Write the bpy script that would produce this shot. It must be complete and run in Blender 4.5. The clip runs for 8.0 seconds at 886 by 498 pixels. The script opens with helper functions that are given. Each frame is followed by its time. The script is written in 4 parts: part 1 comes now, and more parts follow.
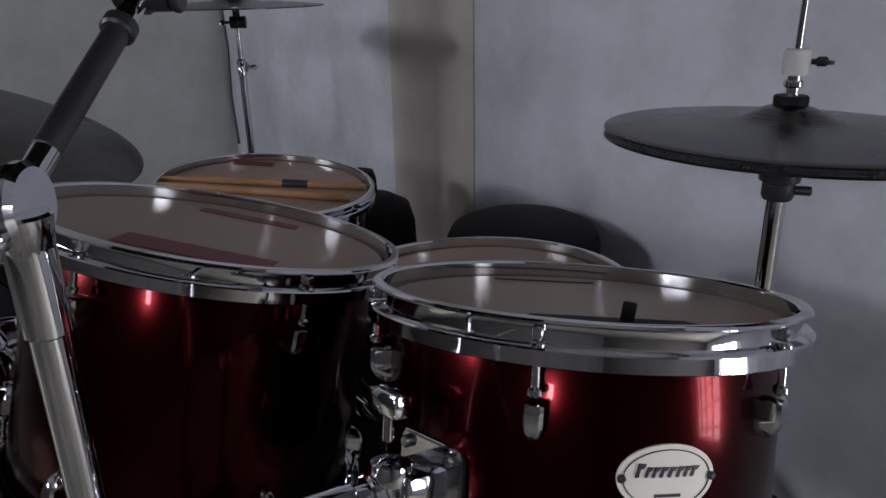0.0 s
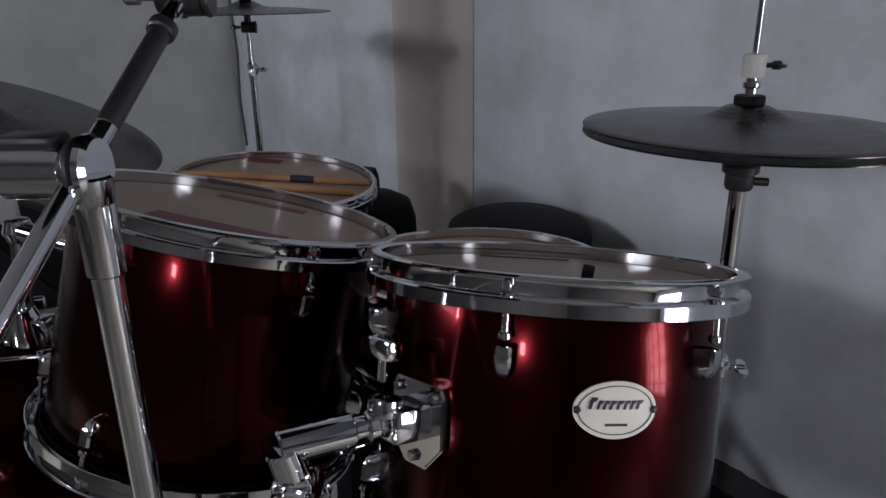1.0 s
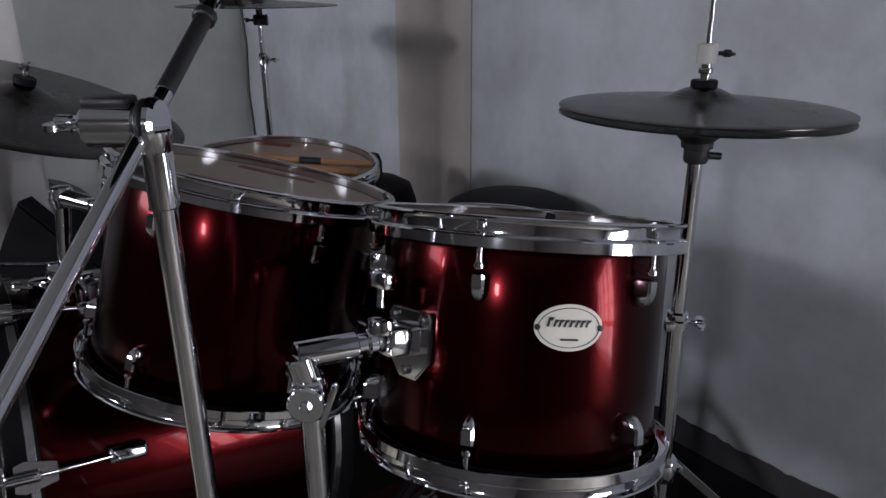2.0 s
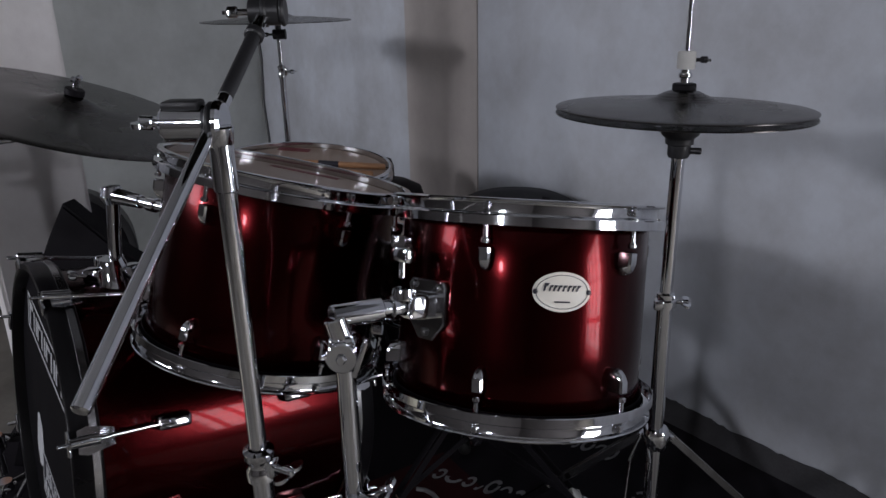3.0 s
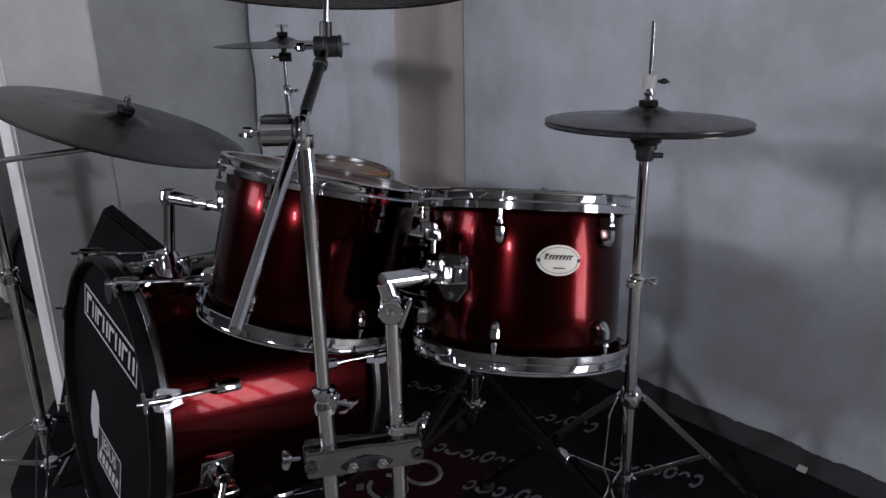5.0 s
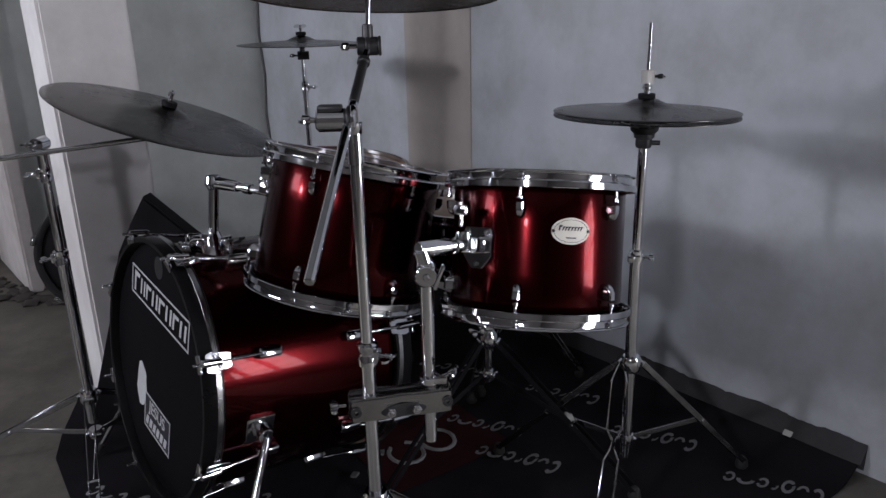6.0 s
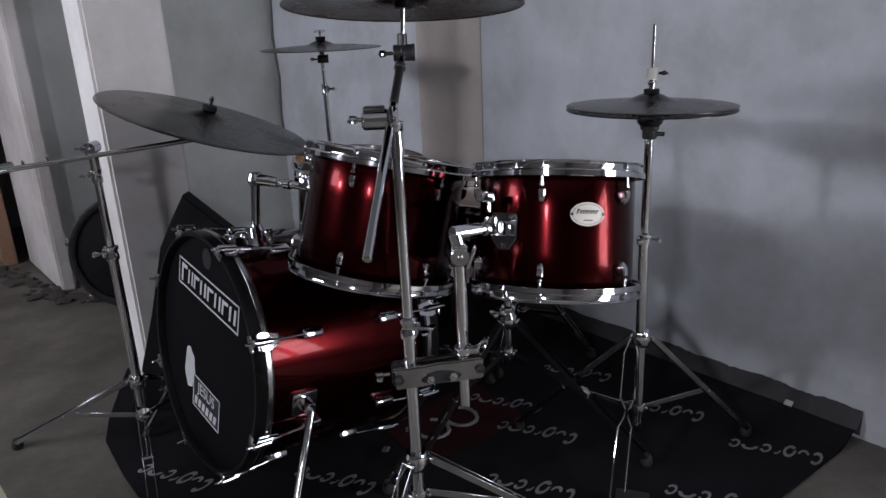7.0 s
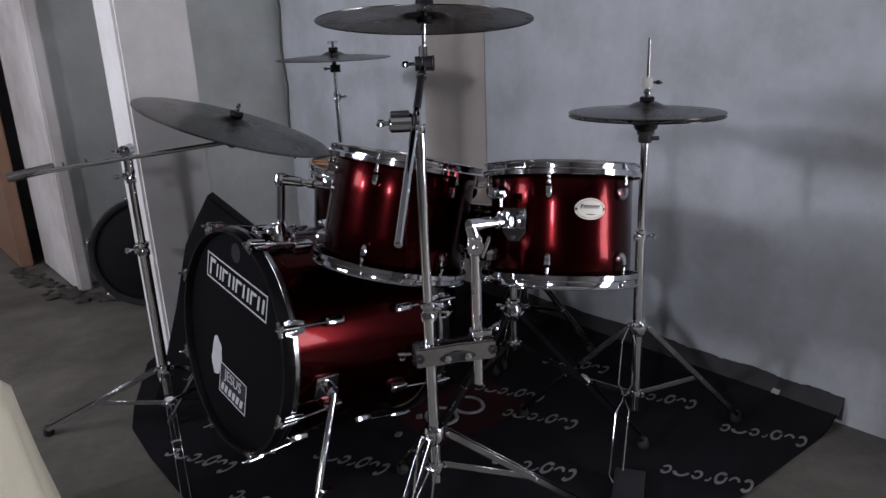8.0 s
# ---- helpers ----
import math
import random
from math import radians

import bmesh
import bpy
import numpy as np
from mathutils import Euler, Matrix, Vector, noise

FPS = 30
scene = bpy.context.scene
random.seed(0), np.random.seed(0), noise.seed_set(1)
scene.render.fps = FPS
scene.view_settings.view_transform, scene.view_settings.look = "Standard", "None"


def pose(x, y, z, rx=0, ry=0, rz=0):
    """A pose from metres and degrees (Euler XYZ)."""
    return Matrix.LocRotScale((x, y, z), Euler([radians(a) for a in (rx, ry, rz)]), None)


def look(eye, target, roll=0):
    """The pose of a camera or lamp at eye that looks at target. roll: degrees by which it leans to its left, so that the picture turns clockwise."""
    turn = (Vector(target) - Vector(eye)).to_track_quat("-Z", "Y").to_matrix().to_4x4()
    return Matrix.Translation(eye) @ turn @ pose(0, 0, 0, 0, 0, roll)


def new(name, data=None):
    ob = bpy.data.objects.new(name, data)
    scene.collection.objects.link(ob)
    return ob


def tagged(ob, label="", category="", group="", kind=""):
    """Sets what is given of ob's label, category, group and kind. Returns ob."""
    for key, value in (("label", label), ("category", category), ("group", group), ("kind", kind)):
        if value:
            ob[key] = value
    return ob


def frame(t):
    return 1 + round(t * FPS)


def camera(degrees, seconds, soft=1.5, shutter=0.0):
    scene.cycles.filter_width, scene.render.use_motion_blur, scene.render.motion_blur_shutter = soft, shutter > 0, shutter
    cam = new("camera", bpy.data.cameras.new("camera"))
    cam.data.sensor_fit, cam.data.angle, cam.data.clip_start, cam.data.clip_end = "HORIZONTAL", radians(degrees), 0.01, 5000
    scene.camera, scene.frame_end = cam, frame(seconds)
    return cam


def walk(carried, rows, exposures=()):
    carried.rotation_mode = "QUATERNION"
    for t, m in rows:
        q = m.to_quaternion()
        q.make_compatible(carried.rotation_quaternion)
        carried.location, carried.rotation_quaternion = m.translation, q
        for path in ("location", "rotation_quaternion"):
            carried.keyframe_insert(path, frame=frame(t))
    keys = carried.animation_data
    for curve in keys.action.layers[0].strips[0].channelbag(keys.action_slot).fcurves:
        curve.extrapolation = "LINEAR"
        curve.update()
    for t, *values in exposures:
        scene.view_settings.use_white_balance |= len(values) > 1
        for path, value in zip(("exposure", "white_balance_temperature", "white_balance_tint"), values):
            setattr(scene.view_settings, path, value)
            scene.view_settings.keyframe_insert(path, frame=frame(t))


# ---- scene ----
cam = camera(63.3, 8.0)
PATH = [
    (0, (0.011, -0.012, 1.077), (-0.01, 1.865, 0.387), -1.2),
    (0.5, (0.012, -0.050, 1.080), (0.0, 1.827, 0.388), -0.7),
    (1, (0.024, -0.097, 1.079), (-0.008, 1.786, 0.406), -0.8),
    (1.5, (0.029, -0.155, 1.084), (-0.005, 1.728, 0.411), -1.3),
    (2, (0.04, -0.221, 1.079), (-0.002, 1.659, 0.396), -0.5),
    (3.5, (0.033, -0.394, 1.094), (-0.038, 1.499, 0.454), -1.5),
    (4, (0.019, -0.447, 1.1), (-0.04, 1.45, 0.47), -0.7),
    (4.5, (-0.002, -0.501, 1.107), (-0.021, 1.402, 0.491), -0.9),
    (5.8, (-0.069, -0.674, 1.122), (-0.023, 1.228, 0.506), -1.2),
    (6, (-0.079, -0.707, 1.123), (-0.045, 1.194, 0.502), -1.3),
    (6.5, (-0.107, -0.772, 1.134), (-0.075, 1.124, 0.499), -2.4),
    (7, (-0.131, -0.839, 1.144), (-0.104, 1.06, 0.516), -2.6),
    (7.5, (-0.153, -0.903, 1.15), (-0.127, 1.001, 0.536), -2.5),
    (8, (-0.176, -0.972, 1.155), (-0.133, 0.934, 0.55), -2.4),
]
EXPOSURES = [(0, 0.26), (4, 0.36), (8, 0.58)]
walk(cam, [(t, look(eye, target, roll)) for t, eye, target, roll in PATH], EXPOSURES)

# ---- light: windows and an added fill behind the camera, and a side window ----
world = bpy.data.worlds.new("sky")
scene.world = world
world.use_nodes = True
wn = world.node_tree.nodes
sky = wn.new("ShaderNodeTexSky")
sky.sky_type, sky.sun_disc = "NISHITA", False
sky.sun_elevation, sky.sun_rotation = radians(35), radians(230)
world.node_tree.links.new(sky.outputs[0], wn["Background"].inputs[0])
wn["Background"].inputs[1].default_value = 0.08

# the room runs along the long wall: U points from the window wall to the long wall, V along it
U, V = Vector((0.773, 0.634, 0)).normalized(), Vector((-0.634, 0.773, 0)).normalized()
WALL, BACK, ENDL, ENDR, CEIL, FLOOR = 1.25, -3.0, 4.3, -3.9, 2.9, 0.02


def uv(u, v, z=0.0):
    return U * u + V * v + Vector((0, 0, z))


ROOM = Matrix((U.to_3d(), V.to_3d(), Vector((0, 0, 1)))).transposed().to_4x4()
# fill and windows of the wall behind the camera: centre along V, sill height, width, height, watts
# the first row is no known window: a fill added to brighten the left wall
WINDOWS_AND_FILL = [(2.25, 1.75, 0.90, 0.70, 26), (1.52, 1.76, 0.22, 0.26, 25), (-1.42, 1.74, 0.26, 0.36, 30)]
# a wide window in the long wall, nearer than anything the walk shows: along V from, to, sill, height, watts
SIDE = (-3.2, -1.42, 0.38, 1.1, 128)


def daylight_and_fill(name, m, width, height, watts, colour):
    lamp = bpy.data.lights.new(name, "AREA")
    lamp.shape, lamp.size, lamp.size_y, lamp.energy, lamp.color = "RECTANGLE", width, height, watts, colour
    new(name, lamp).matrix_basis = m


for v, sill, w, h, watts in WINDOWS_AND_FILL:
    daylight_and_fill("window_and_fill_light", Matrix.Translation(uv(BACK - 0.05, v, sill + h / 2)) @ ROOM @ pose(0, 0, 0, 0, -90, 0), h, w, watts, (0.89, 0.90, 1.0))
daylight_and_fill("window_and_fill_light", Matrix.Translation(uv(WALL + 0.1, (SIDE[0] + SIDE[1]) / 2, SIDE[2] + SIDE[3] / 2)) @ ROOM @ pose(0, 0, 0, 0, 90, 0), SIDE[3], SIDE[1] - SIDE[0], SIDE[4], (0.95, 0.94, 1.0))


# ---- materials ----
def mat(name, base, rough=0.5, metal=0.0, var=0.12, scale=8.0, fine=120.0, bump=0.0, coat=0.0, rough_var=0.08, object_var=0.0, spec=0.5):
    m = bpy.data.materials.new(name)
    m.use_nodes = True
    nt = m.node_tree
    bsdf = nt.nodes["Principled BSDF"]
    co = nt.nodes.new("ShaderNodeTexCoord")
    n1, n2 = nt.nodes.new("ShaderNodeTexNoise"), nt.nodes.new("ShaderNodeTexNoise")
    n1.inputs["Scale"].default_value, n2.inputs["Scale"].default_value = scale, fine
    n1.inputs["Detail"].default_value, n2.inputs["Detail"].default_value = 6, 3
    for n in (n1, n2):
        nt.links.new(co.outputs["Object"], n.inputs["Vector"])
    mix = nt.nodes.new("ShaderNodeMix")
    mix.data_type = "RGBA"
    dark = tuple(c * (1 - var * 2) for c in base)
    light = tuple(min(1, c * (1 + var * 2)) for c in base)
    mix.inputs[6].default_value, mix.inputs[7].default_value = (*dark, 1), (*light, 1)
    add = nt.nodes.new("ShaderNodeMath")
    add.operation = "MULTIPLY_ADD"
    add.inputs[1].default_value = 0.7
    nt.links.new(n1.outputs["Fac"], add.inputs[0])
    m2 = nt.nodes.new("ShaderNodeMath")
    m2.operation = "MULTIPLY"
    m2.inputs[1].default_value = 0.3
    nt.links.new(n2.outputs["Fac"], m2.inputs[0])
    nt.links.new(m2.outputs[0], add.inputs[2])
    nt.links.new(add.outputs[0], mix.inputs["Factor"])
    nt.links.new(mix.outputs[2], bsdf.inputs["Base Color"])
    ramp = nt.nodes.new("ShaderNodeMapRange")
    ramp.inputs[3].default_value, ramp.inputs[4].default_value = max(0.02, rough - rough_var), min(1, rough + rough_var)
    nt.links.new(n1.outputs["Fac"], ramp.inputs[0])
    nt.links.new(ramp.outputs[0], bsdf.inputs["Roughness"])
    bsdf.inputs["Metallic"].default_value = metal
    bsdf.inputs["Specular IOR Level"].default_value = spec
    if coat:
        bsdf.inputs["Coat Weight"].default_value, bsdf.inputs["Coat Roughness"].default_value = coat, 0.02
    if bump:
        b = nt.nodes.new("ShaderNodeBump")
        b.inputs["Strength"].default_value, b.inputs["Distance"].default_value = bump, 0.002
        nt.links.new(n2.outputs["Fac"], b.inputs["Height"])
        nt.links.new(b.outputs[0], bsdf.inputs["Normal"])
    return m


def wall_material(name, base, stain, roughness=0.75, var=0.07, scale=1.6, fine=40):
    """Painted plaster: two sizes of clouds, brown stains, trowel relief."""
    m = mat(name, base, roughness, 0, var, scale, fine, 0.3)
    nt = m.node_tree
    bsdf = nt.nodes["Principled BSDF"]
    old = bsdf.inputs["Base Color"].links[0].from_socket
    co = nt.nodes.new("ShaderNodeTexCoord")
    mp = nt.nodes.new("ShaderNodeMapping")
    mp.inputs["Scale"].default_value = (1.1, 1.1, 1.0)
    n = nt.nodes.new("ShaderNodeTexNoise")
    n.inputs["Scale"].default_value, n.inputs["Detail"].default_value, n.inputs["Roughness"].default_value = 2.1, 8, 0.66
    r = nt.nodes.new("ShaderNodeMapRange")
    r.inputs[1].default_value, r.inputs[2].default_value, r.inputs[4].default_value = 0.40, 0.66, 0.8
    mix = nt.nodes.new("ShaderNodeMix")
    mix.data_type = "RGBA"
    mix.inputs[7].default_value = (*stain, 1)
    nt.links.new(co.outputs["Object"], mp.inputs[0])
    nt.links.new(mp.outputs[0], n.inputs["Vector"])
    nt.links.new(n.outputs["Fac"], r.inputs[0])
    nt.links.new(r.outputs[0], mix.inputs["Factor"])
    nt.links.new(old, mix.inputs[6])
    nt.links.new(mix.outputs[2], bsdf.inputs["Base Color"])
    return m


def cymbal_material(name, base, rough):
    """Lathe-turned bronze: fine rings round the middle, tarnish."""
    m = mat(name, base, rough, 1.0, 0.18, 14, 60, 0.0, rough_var=0.12)
    nt = m.node_tree
    bsdf = nt.nodes["Principled BSDF"]
    co = nt.nodes.new("ShaderNodeTexCoord")
    wv = nt.nodes.new("ShaderNodeTexWave")
    wv.wave_type, wv.rings_direction = "RINGS", "SPHERICAL"
    wv.inputs["Scale"].default_value, wv.inputs["Distortion"].default_value = 70, 0.6
    b = nt.nodes.new("ShaderNodeBump")
    b.inputs["Strength"].default_value, b.inputs["Distance"].default_value = 0.25, 0.0006
    nt.links.new(co.outputs["Object"], wv.inputs["Vector"])
    nt.links.new(wv.outputs["Fac"], b.inputs["Height"])
    nt.links.new(b.outputs[0], bsdf.inputs["Normal"])
    return m


CHROME = mat("chrome", (0.70, 0.71, 0.74), 0.06, 1.0, 0.06, 25, 300, rough_var=0.05)
STEEL = mat("worn_steel", (0.40, 0.40, 0.41), 0.2, 1.0, 0.15, 30, 200, rough_var=0.1)
RED = mat("wine_red_lacquer", (0.035, 0.0007, 0.0014), 0.185, 0.95, 0.10, 18, 900, coat=0.09, rough_var=0.03)
HEAD = mat("coated_drum_head", (0.34, 0.25, 0.19), 0.42, 0, 0.10, 5, 160, 0.05, rough_var=0.1, spec=0.35)
BLACKHEAD = mat("black_drum_head", (0.0065, 0.006, 0.0075), 0.5, 0, 0.2, 6, 200, 0.03, spec=0.04)
BLACKGLOSS = mat("black_lacquer", (0.006, 0.0055, 0.0065), 0.3, 0, 0.2, 10, 200, coat=0.1, spec=0.15)
PLASTIC = mat("black_plastic", (0.018, 0.018, 0.02), 0.42, 0, 0.2, 30, 250, 0.1)
RUBBER = mat("black_rubber", (0.02, 0.02, 0.02), 0.7, 0, 0.2, 30, 250, 0.2)
VINYL = mat("black_vinyl", (0.009, 0.008, 0.010), 0.55, 0, 0.25, 12, 150, 0.2, spec=0.12)
BRONZE = cymbal_material("dark_bronze", (0.066, 0.061, 0.059), 0.25)
FELT = mat("white_nylon", (0.62, 0.61, 0.58), 0.5, 0, 0.06, 40, 200)
CREAM = mat("cream_badge", (0.74, 0.71, 0.64), 0.35, 0, 0.04, 60, 300)
INK = mat("black_ink", (0.02, 0.02, 0.03), 0.5)
WHITEINK = mat("silver_white_print", (0.55, 0.56, 0.58), 0.45, 0, 0.12, 40, 300)
TAPE = mat("dark_red_tape", (0.17, 0.022, 0.03), 0.5, 0, 0.15, 30, 200, 0.1)
WOOD = mat("hickory_stick", (0.42, 0.22, 0.11), 0.45, 0, 0.15, 22, 160, 0.08)
RUGMAT = mat("black_printed_rug", (0.013, 0.0115, 0.014), 0.75, 0, 0.35, 7, 260, 0.35, spec=0.06)
RUGPRINT = mat("faded_grey_print", (0.20, 0.20, 0.205), 0.75, 0, 0.45, 30, 200, 0.2)
RUGRED = mat("dark_red_print", (0.023, 0.0016, 0.003), 0.75, 0, 0.4, 12, 200, 0.25, spec=0.2)
RUGBACK = mat("grey_rug_backing", (0.042, 0.041, 0.044), 0.9, 0, 0.3, 20, 150, 0.4)
WALLMAT = wall_material("blue_grey_painted_plaster", (0.52, 0.545, 0.59), (0.34, 0.335, 0.34))
RETURNMAT = wall_material("grey_green_painted_plaster", (0.64, 0.66, 0.64), (0.46, 0.475, 0.45))
# brown-grey colour that holds the shadow band on the long wall
SHADOWBANDMAT = wall_material("brown_grey_shadow_band", (0.45, 0.41, 0.385), (0.34, 0.30, 0.28))
COLMAT = wall_material("white_painted_column", (0.82, 0.80, 0.80), (0.60, 0.57, 0.56))
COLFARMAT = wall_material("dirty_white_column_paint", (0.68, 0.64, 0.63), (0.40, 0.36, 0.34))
FLOORMAT = wall_material("stained_concrete", (0.158, 0.146, 0.125), (0.055, 0.049, 0.040), 0.6, 0.28, 9, 70)
# near-black for surfaces out of view, so drums and chrome reflect little light
DARKMAT = wall_material("dark_unseen_surfaces", (0.055, 0.05, 0.048), (0.035, 0.03, 0.03))
DARKSTEEL = mat("black_painted_steel", (0.03, 0.03, 0.032), 0.35, 0.3, 0.2, 30, 200)
CEILMAT = wall_material("dull_ceiling_boards", (0.20, 0.20, 0.20), (0.13, 0.13, 0.13))
DOORMAT = mat("brown_painted_board", (0.30, 0.17, 0.11), 0.6, 0, 0.2, 4, 60, 0.1)
DIRT = mat("dark_dirt", (0.05, 0.043, 0.038), 0.9, 0, 0.3, 30, 200, 0.3)
CABLE = mat("grey_cable", (0.12, 0.12, 0.12), 0.6)
CLOTH = mat("cream_cloth", (0.62, 0.58, 0.46), 0.85, 0, 0.06, 12, 200, 0.2)


# ---- building blocks; every mesh is made in world places and moved into its thing's frame ----
def smooth(me, angle=38):
    me.polygons.foreach_set("use_smooth", [True] * len(me.polygons))
    me.set_sharp_from_angle(angle=radians(angle))


def root_of(ob):
    while ob.parent:
        ob = ob.parent
    return ob


def part(name, bm, material, parent, label=""):
    if isinstance(bm, (list, tuple)):
        first = bm[0]
        for other in bm[1:]:
            me = bpy.data.meshes.new("x")
            other.to_mesh(me)
            first.from_mesh(me)
            other.free()
            bpy.data.meshes.remove(me)
        bm = first
    bm.transform(root_of(parent).matrix_basis.inverted())
    me = bpy.data.meshes.new(name)
    bmesh.ops.recalc_face_normals(bm, faces=bm.faces)
    bm.to_mesh(me)
    bm.free()
    me.materials.append(material)
    smooth(me)
    ob = new(name, me)
    ob.parent = parent
    if label:
        tagged(ob, label)
    return ob


def thing(name, m, label, category, group=""):
    ob = new(name)
    ob.empty_display_size = 0.05
    ob.matrix_basis = m if isinstance(m, Matrix) else Matrix.Translation(m)
    return tagged(ob, label, category, group)


def frame_z(origin, z, x=(1, 0, 0)):
    """A frame at origin whose z axis is z and whose x axis leans towards x."""
    z = Vector(z).normalized()
    y = z.cross(Vector(x)).normalized()
    xx = y.cross(z)
    return Matrix.Translation(Vector(origin)) @ Matrix((xx, y, z)).transposed().to_4x4()


def lathe(profile, m=None, seg=48, closed=False, a0=0.0, a1=2 * math.pi):
    """Turns (radius, height) pairs round z."""
    bm = bmesh.new()
    full = abs(a1 - a0 - 2 * math.pi) < 1e-6
    n = seg if full else seg + 1
    rows = []
    for r, z in profile:
        if r < 1e-6:
            rows.append([bm.verts.new((0, 0, z))])
        else:
            rows.append([bm.verts.new((r * math.cos(a0 + (a1 - a0) * k / seg), r * math.sin(a0 + (a1 - a0) * k / seg), z)) for k in range(n)])
    pairs = list(zip(rows, rows[1:])) + ([(rows[-1], rows[0])] if closed else [])
    for a, b in pairs:
        for k in range(seg):
            j = (k + 1) % n
            quad = [a[k % len(a)], a[j % len(a)], b[j % len(b)], b[k % len(b)]]
            quad = [q for i, q in enumerate(quad) if q not in quad[:i]]
            if len(quad) > 2:
                bm.faces.new(quad)
    if m:
        bm.transform(m)
    return bm


def tube(p0, p1, r, r1=None, seg=16, round_end=0.0015):
    """A rod between two points with broken edges."""
    p0, p1 = Vector(p0), Vector(p1)
    r1 = r if r1 is None else r1
    n = (p1 - p0).length
    e = min(round_end, r * 0.45, r1 * 0.45, n * 0.3)
    x = (1, 0, 0) if abs((p1 - p0).normalized().x) < 0.9 else (0, 1, 0)
    return lathe([(0, 0), (r - e, 0), (r, e), (r1, n - e), (r1 - e, n), (0, n)], frame_z(p0, p1 - p0, x), seg)


def rounded_box(m, size, bevel=0.003, seg=2):
    bm = bmesh.new()
    bmesh.ops.create_cube(bm, size=1)
    bm.transform(Matrix.Diagonal((*size, 1)))
    if bevel:
        bmesh.ops.bevel(bm, geom=bm.edges[:], offset=bevel, segments=seg, affect="EDGES", profile=0.5)
    bm.transform(m)
    return bm


def sweep(points, r, seg=10, closed=False):
    """A bent wire through the points."""
    pts = [Vector(p) for p in points]
    bm = bmesh.new()
    rings = []
    up = Vector((0.13, 0.27, 0.95))
    for i, p in enumerate(pts):
        a = pts[i - 1] if i or closed else pts[0]
        b = pts[(i + 1) % len(pts)] if i + 1 < len(pts) or closed else pts[-1]
        d = (b - a).normalized()
        x = d.cross(up).normalized()
        y = d.cross(x)
        rings.append([bm.verts.new(p + r * (math.cos(2 * math.pi * k / seg) * x + math.sin(2 * math.pi * k / seg) * y)) for k in range(seg)])
    for a, b in list(zip(rings, rings[1:])) + ([(rings[-1], rings[0])] if closed else []):
        for k in range(seg):
            bm.faces.new((a[k], a[(k + 1) % seg], b[(k + 1) % seg], b[k]))
    if not closed:
        bm.faces.new(rings[0])
        bm.faces.new(rings[-1][::-1])
    return bm


def plate(outline, thick, m, bevel=0.0):
    """A flat piece cut to an outline (x, y), thick along z."""
    bm = bmesh.new()
    f = bm.faces.new([bm.verts.new((x, y, 0)) for x, y in outline])
    up = bmesh.ops.extrude_face_region(bm, geom=[f])
    bmesh.ops.translate(bm, verts=[v for v in up["geom"] if isinstance(v, bmesh.types.BMVert)], vec=(0, 0, thick))
    if bevel:
        bmesh.ops.bevel(bm, geom=[e for e in bm.edges if abs(e.verts[0].co.z - e.verts[1].co.z) < 1e-6], offset=bevel, segments=2, affect="EDGES")
    bm.transform(m)
    return bm


def ellipse(a, b, n=36):
    return [(a * math.cos(2 * math.pi * k / n), b * math.sin(2 * math.pi * k / n)) for k in range(n)]


def wing_bolt(p, d, parent, name="wing_bolt", material=None, size=1.0):
    """A threaded stub with two wings, from p along d."""
    p, d = Vector(p), Vector(d).normalized()
    side = d.cross(Vector((0, 0, 1))).normalized()
    q = p + d * 0.016 * size
    bm = [tube(p, p + d * 0.022 * size, 0.0035 * size, seg=10), tube(q - d * 0.004, q + d * 0.008 * size, 0.006 * size, seg=12)]
    for s in (-1, 1):
        w = frame_z(q + side * s * 0.011 * size + d * 0.004, side.cross(d), side)
        bm.append(plate(ellipse(0.010 * size, 0.006 * size, 14), 0.004 * size, w @ Matrix.Translation((0, 0, -0.002 * size))))
    return part(name, bm, material or CHROME, parent)


# ---- the room ----
def room_box(name, u0, u1, v0, v1, z0, z1, material, holes=(), label="", category="wall", bevel=0.0):
    """A wall block in room axes; holes: (v0, v1, z0, z1) cut right through a wall that runs along V."""
    bm = bmesh.new()
    vs = sorted({v0, v1, *[h[0] for h in holes], *[h[1] for h in holes]})
    zs = sorted({z0, z1, *[h[2] for h in holes], *[h[3] for h in holes]})
    for a, b in zip(vs, vs[1:]):
        for c, d in zip(zs, zs[1:]):
            if any(h[0] <= a and b <= h[1] and h[2] <= c and d <= h[3] for h in holes):
                continue
            t = bmesh.ops.create_cube(bm, size=1)
            bmesh.ops.transform(bm, verts=t["verts"], matrix=Matrix.Translation(((u0 + u1) / 2, (a + b) / 2, (c + d) / 2)) @ Matrix.Diagonal((u1 - u0, b - a, d - c, 1)))
    bmesh.ops.remove_doubles(bm, verts=bm.verts, dist=1e-5)
    seen, doomed = {}, []
    for f in bm.faces:
        key = tuple(round(x, 4) for x in f.calc_center_median())
        if key in seen:
            doomed += [f, seen[key]]
        seen[key] = f
    bmesh.ops.delete(bm, geom=list(set(doomed)), context="FACES_ONLY")
    if bevel:
        bmesh.ops.bevel(bm, geom=bm.edges[:], offset=bevel, segments=2, affect="EDGES")
    bmesh.ops.recalc_face_normals(bm, faces=bm.faces)
    me = bpy.data.meshes.new(name)
    bm.to_mesh(me)
    bm.free()
    me.materials.append(material)
    ob = new(name, me)
    ob.matrix_basis = ROOM
    return tagged(ob, label, category, kind="structure")


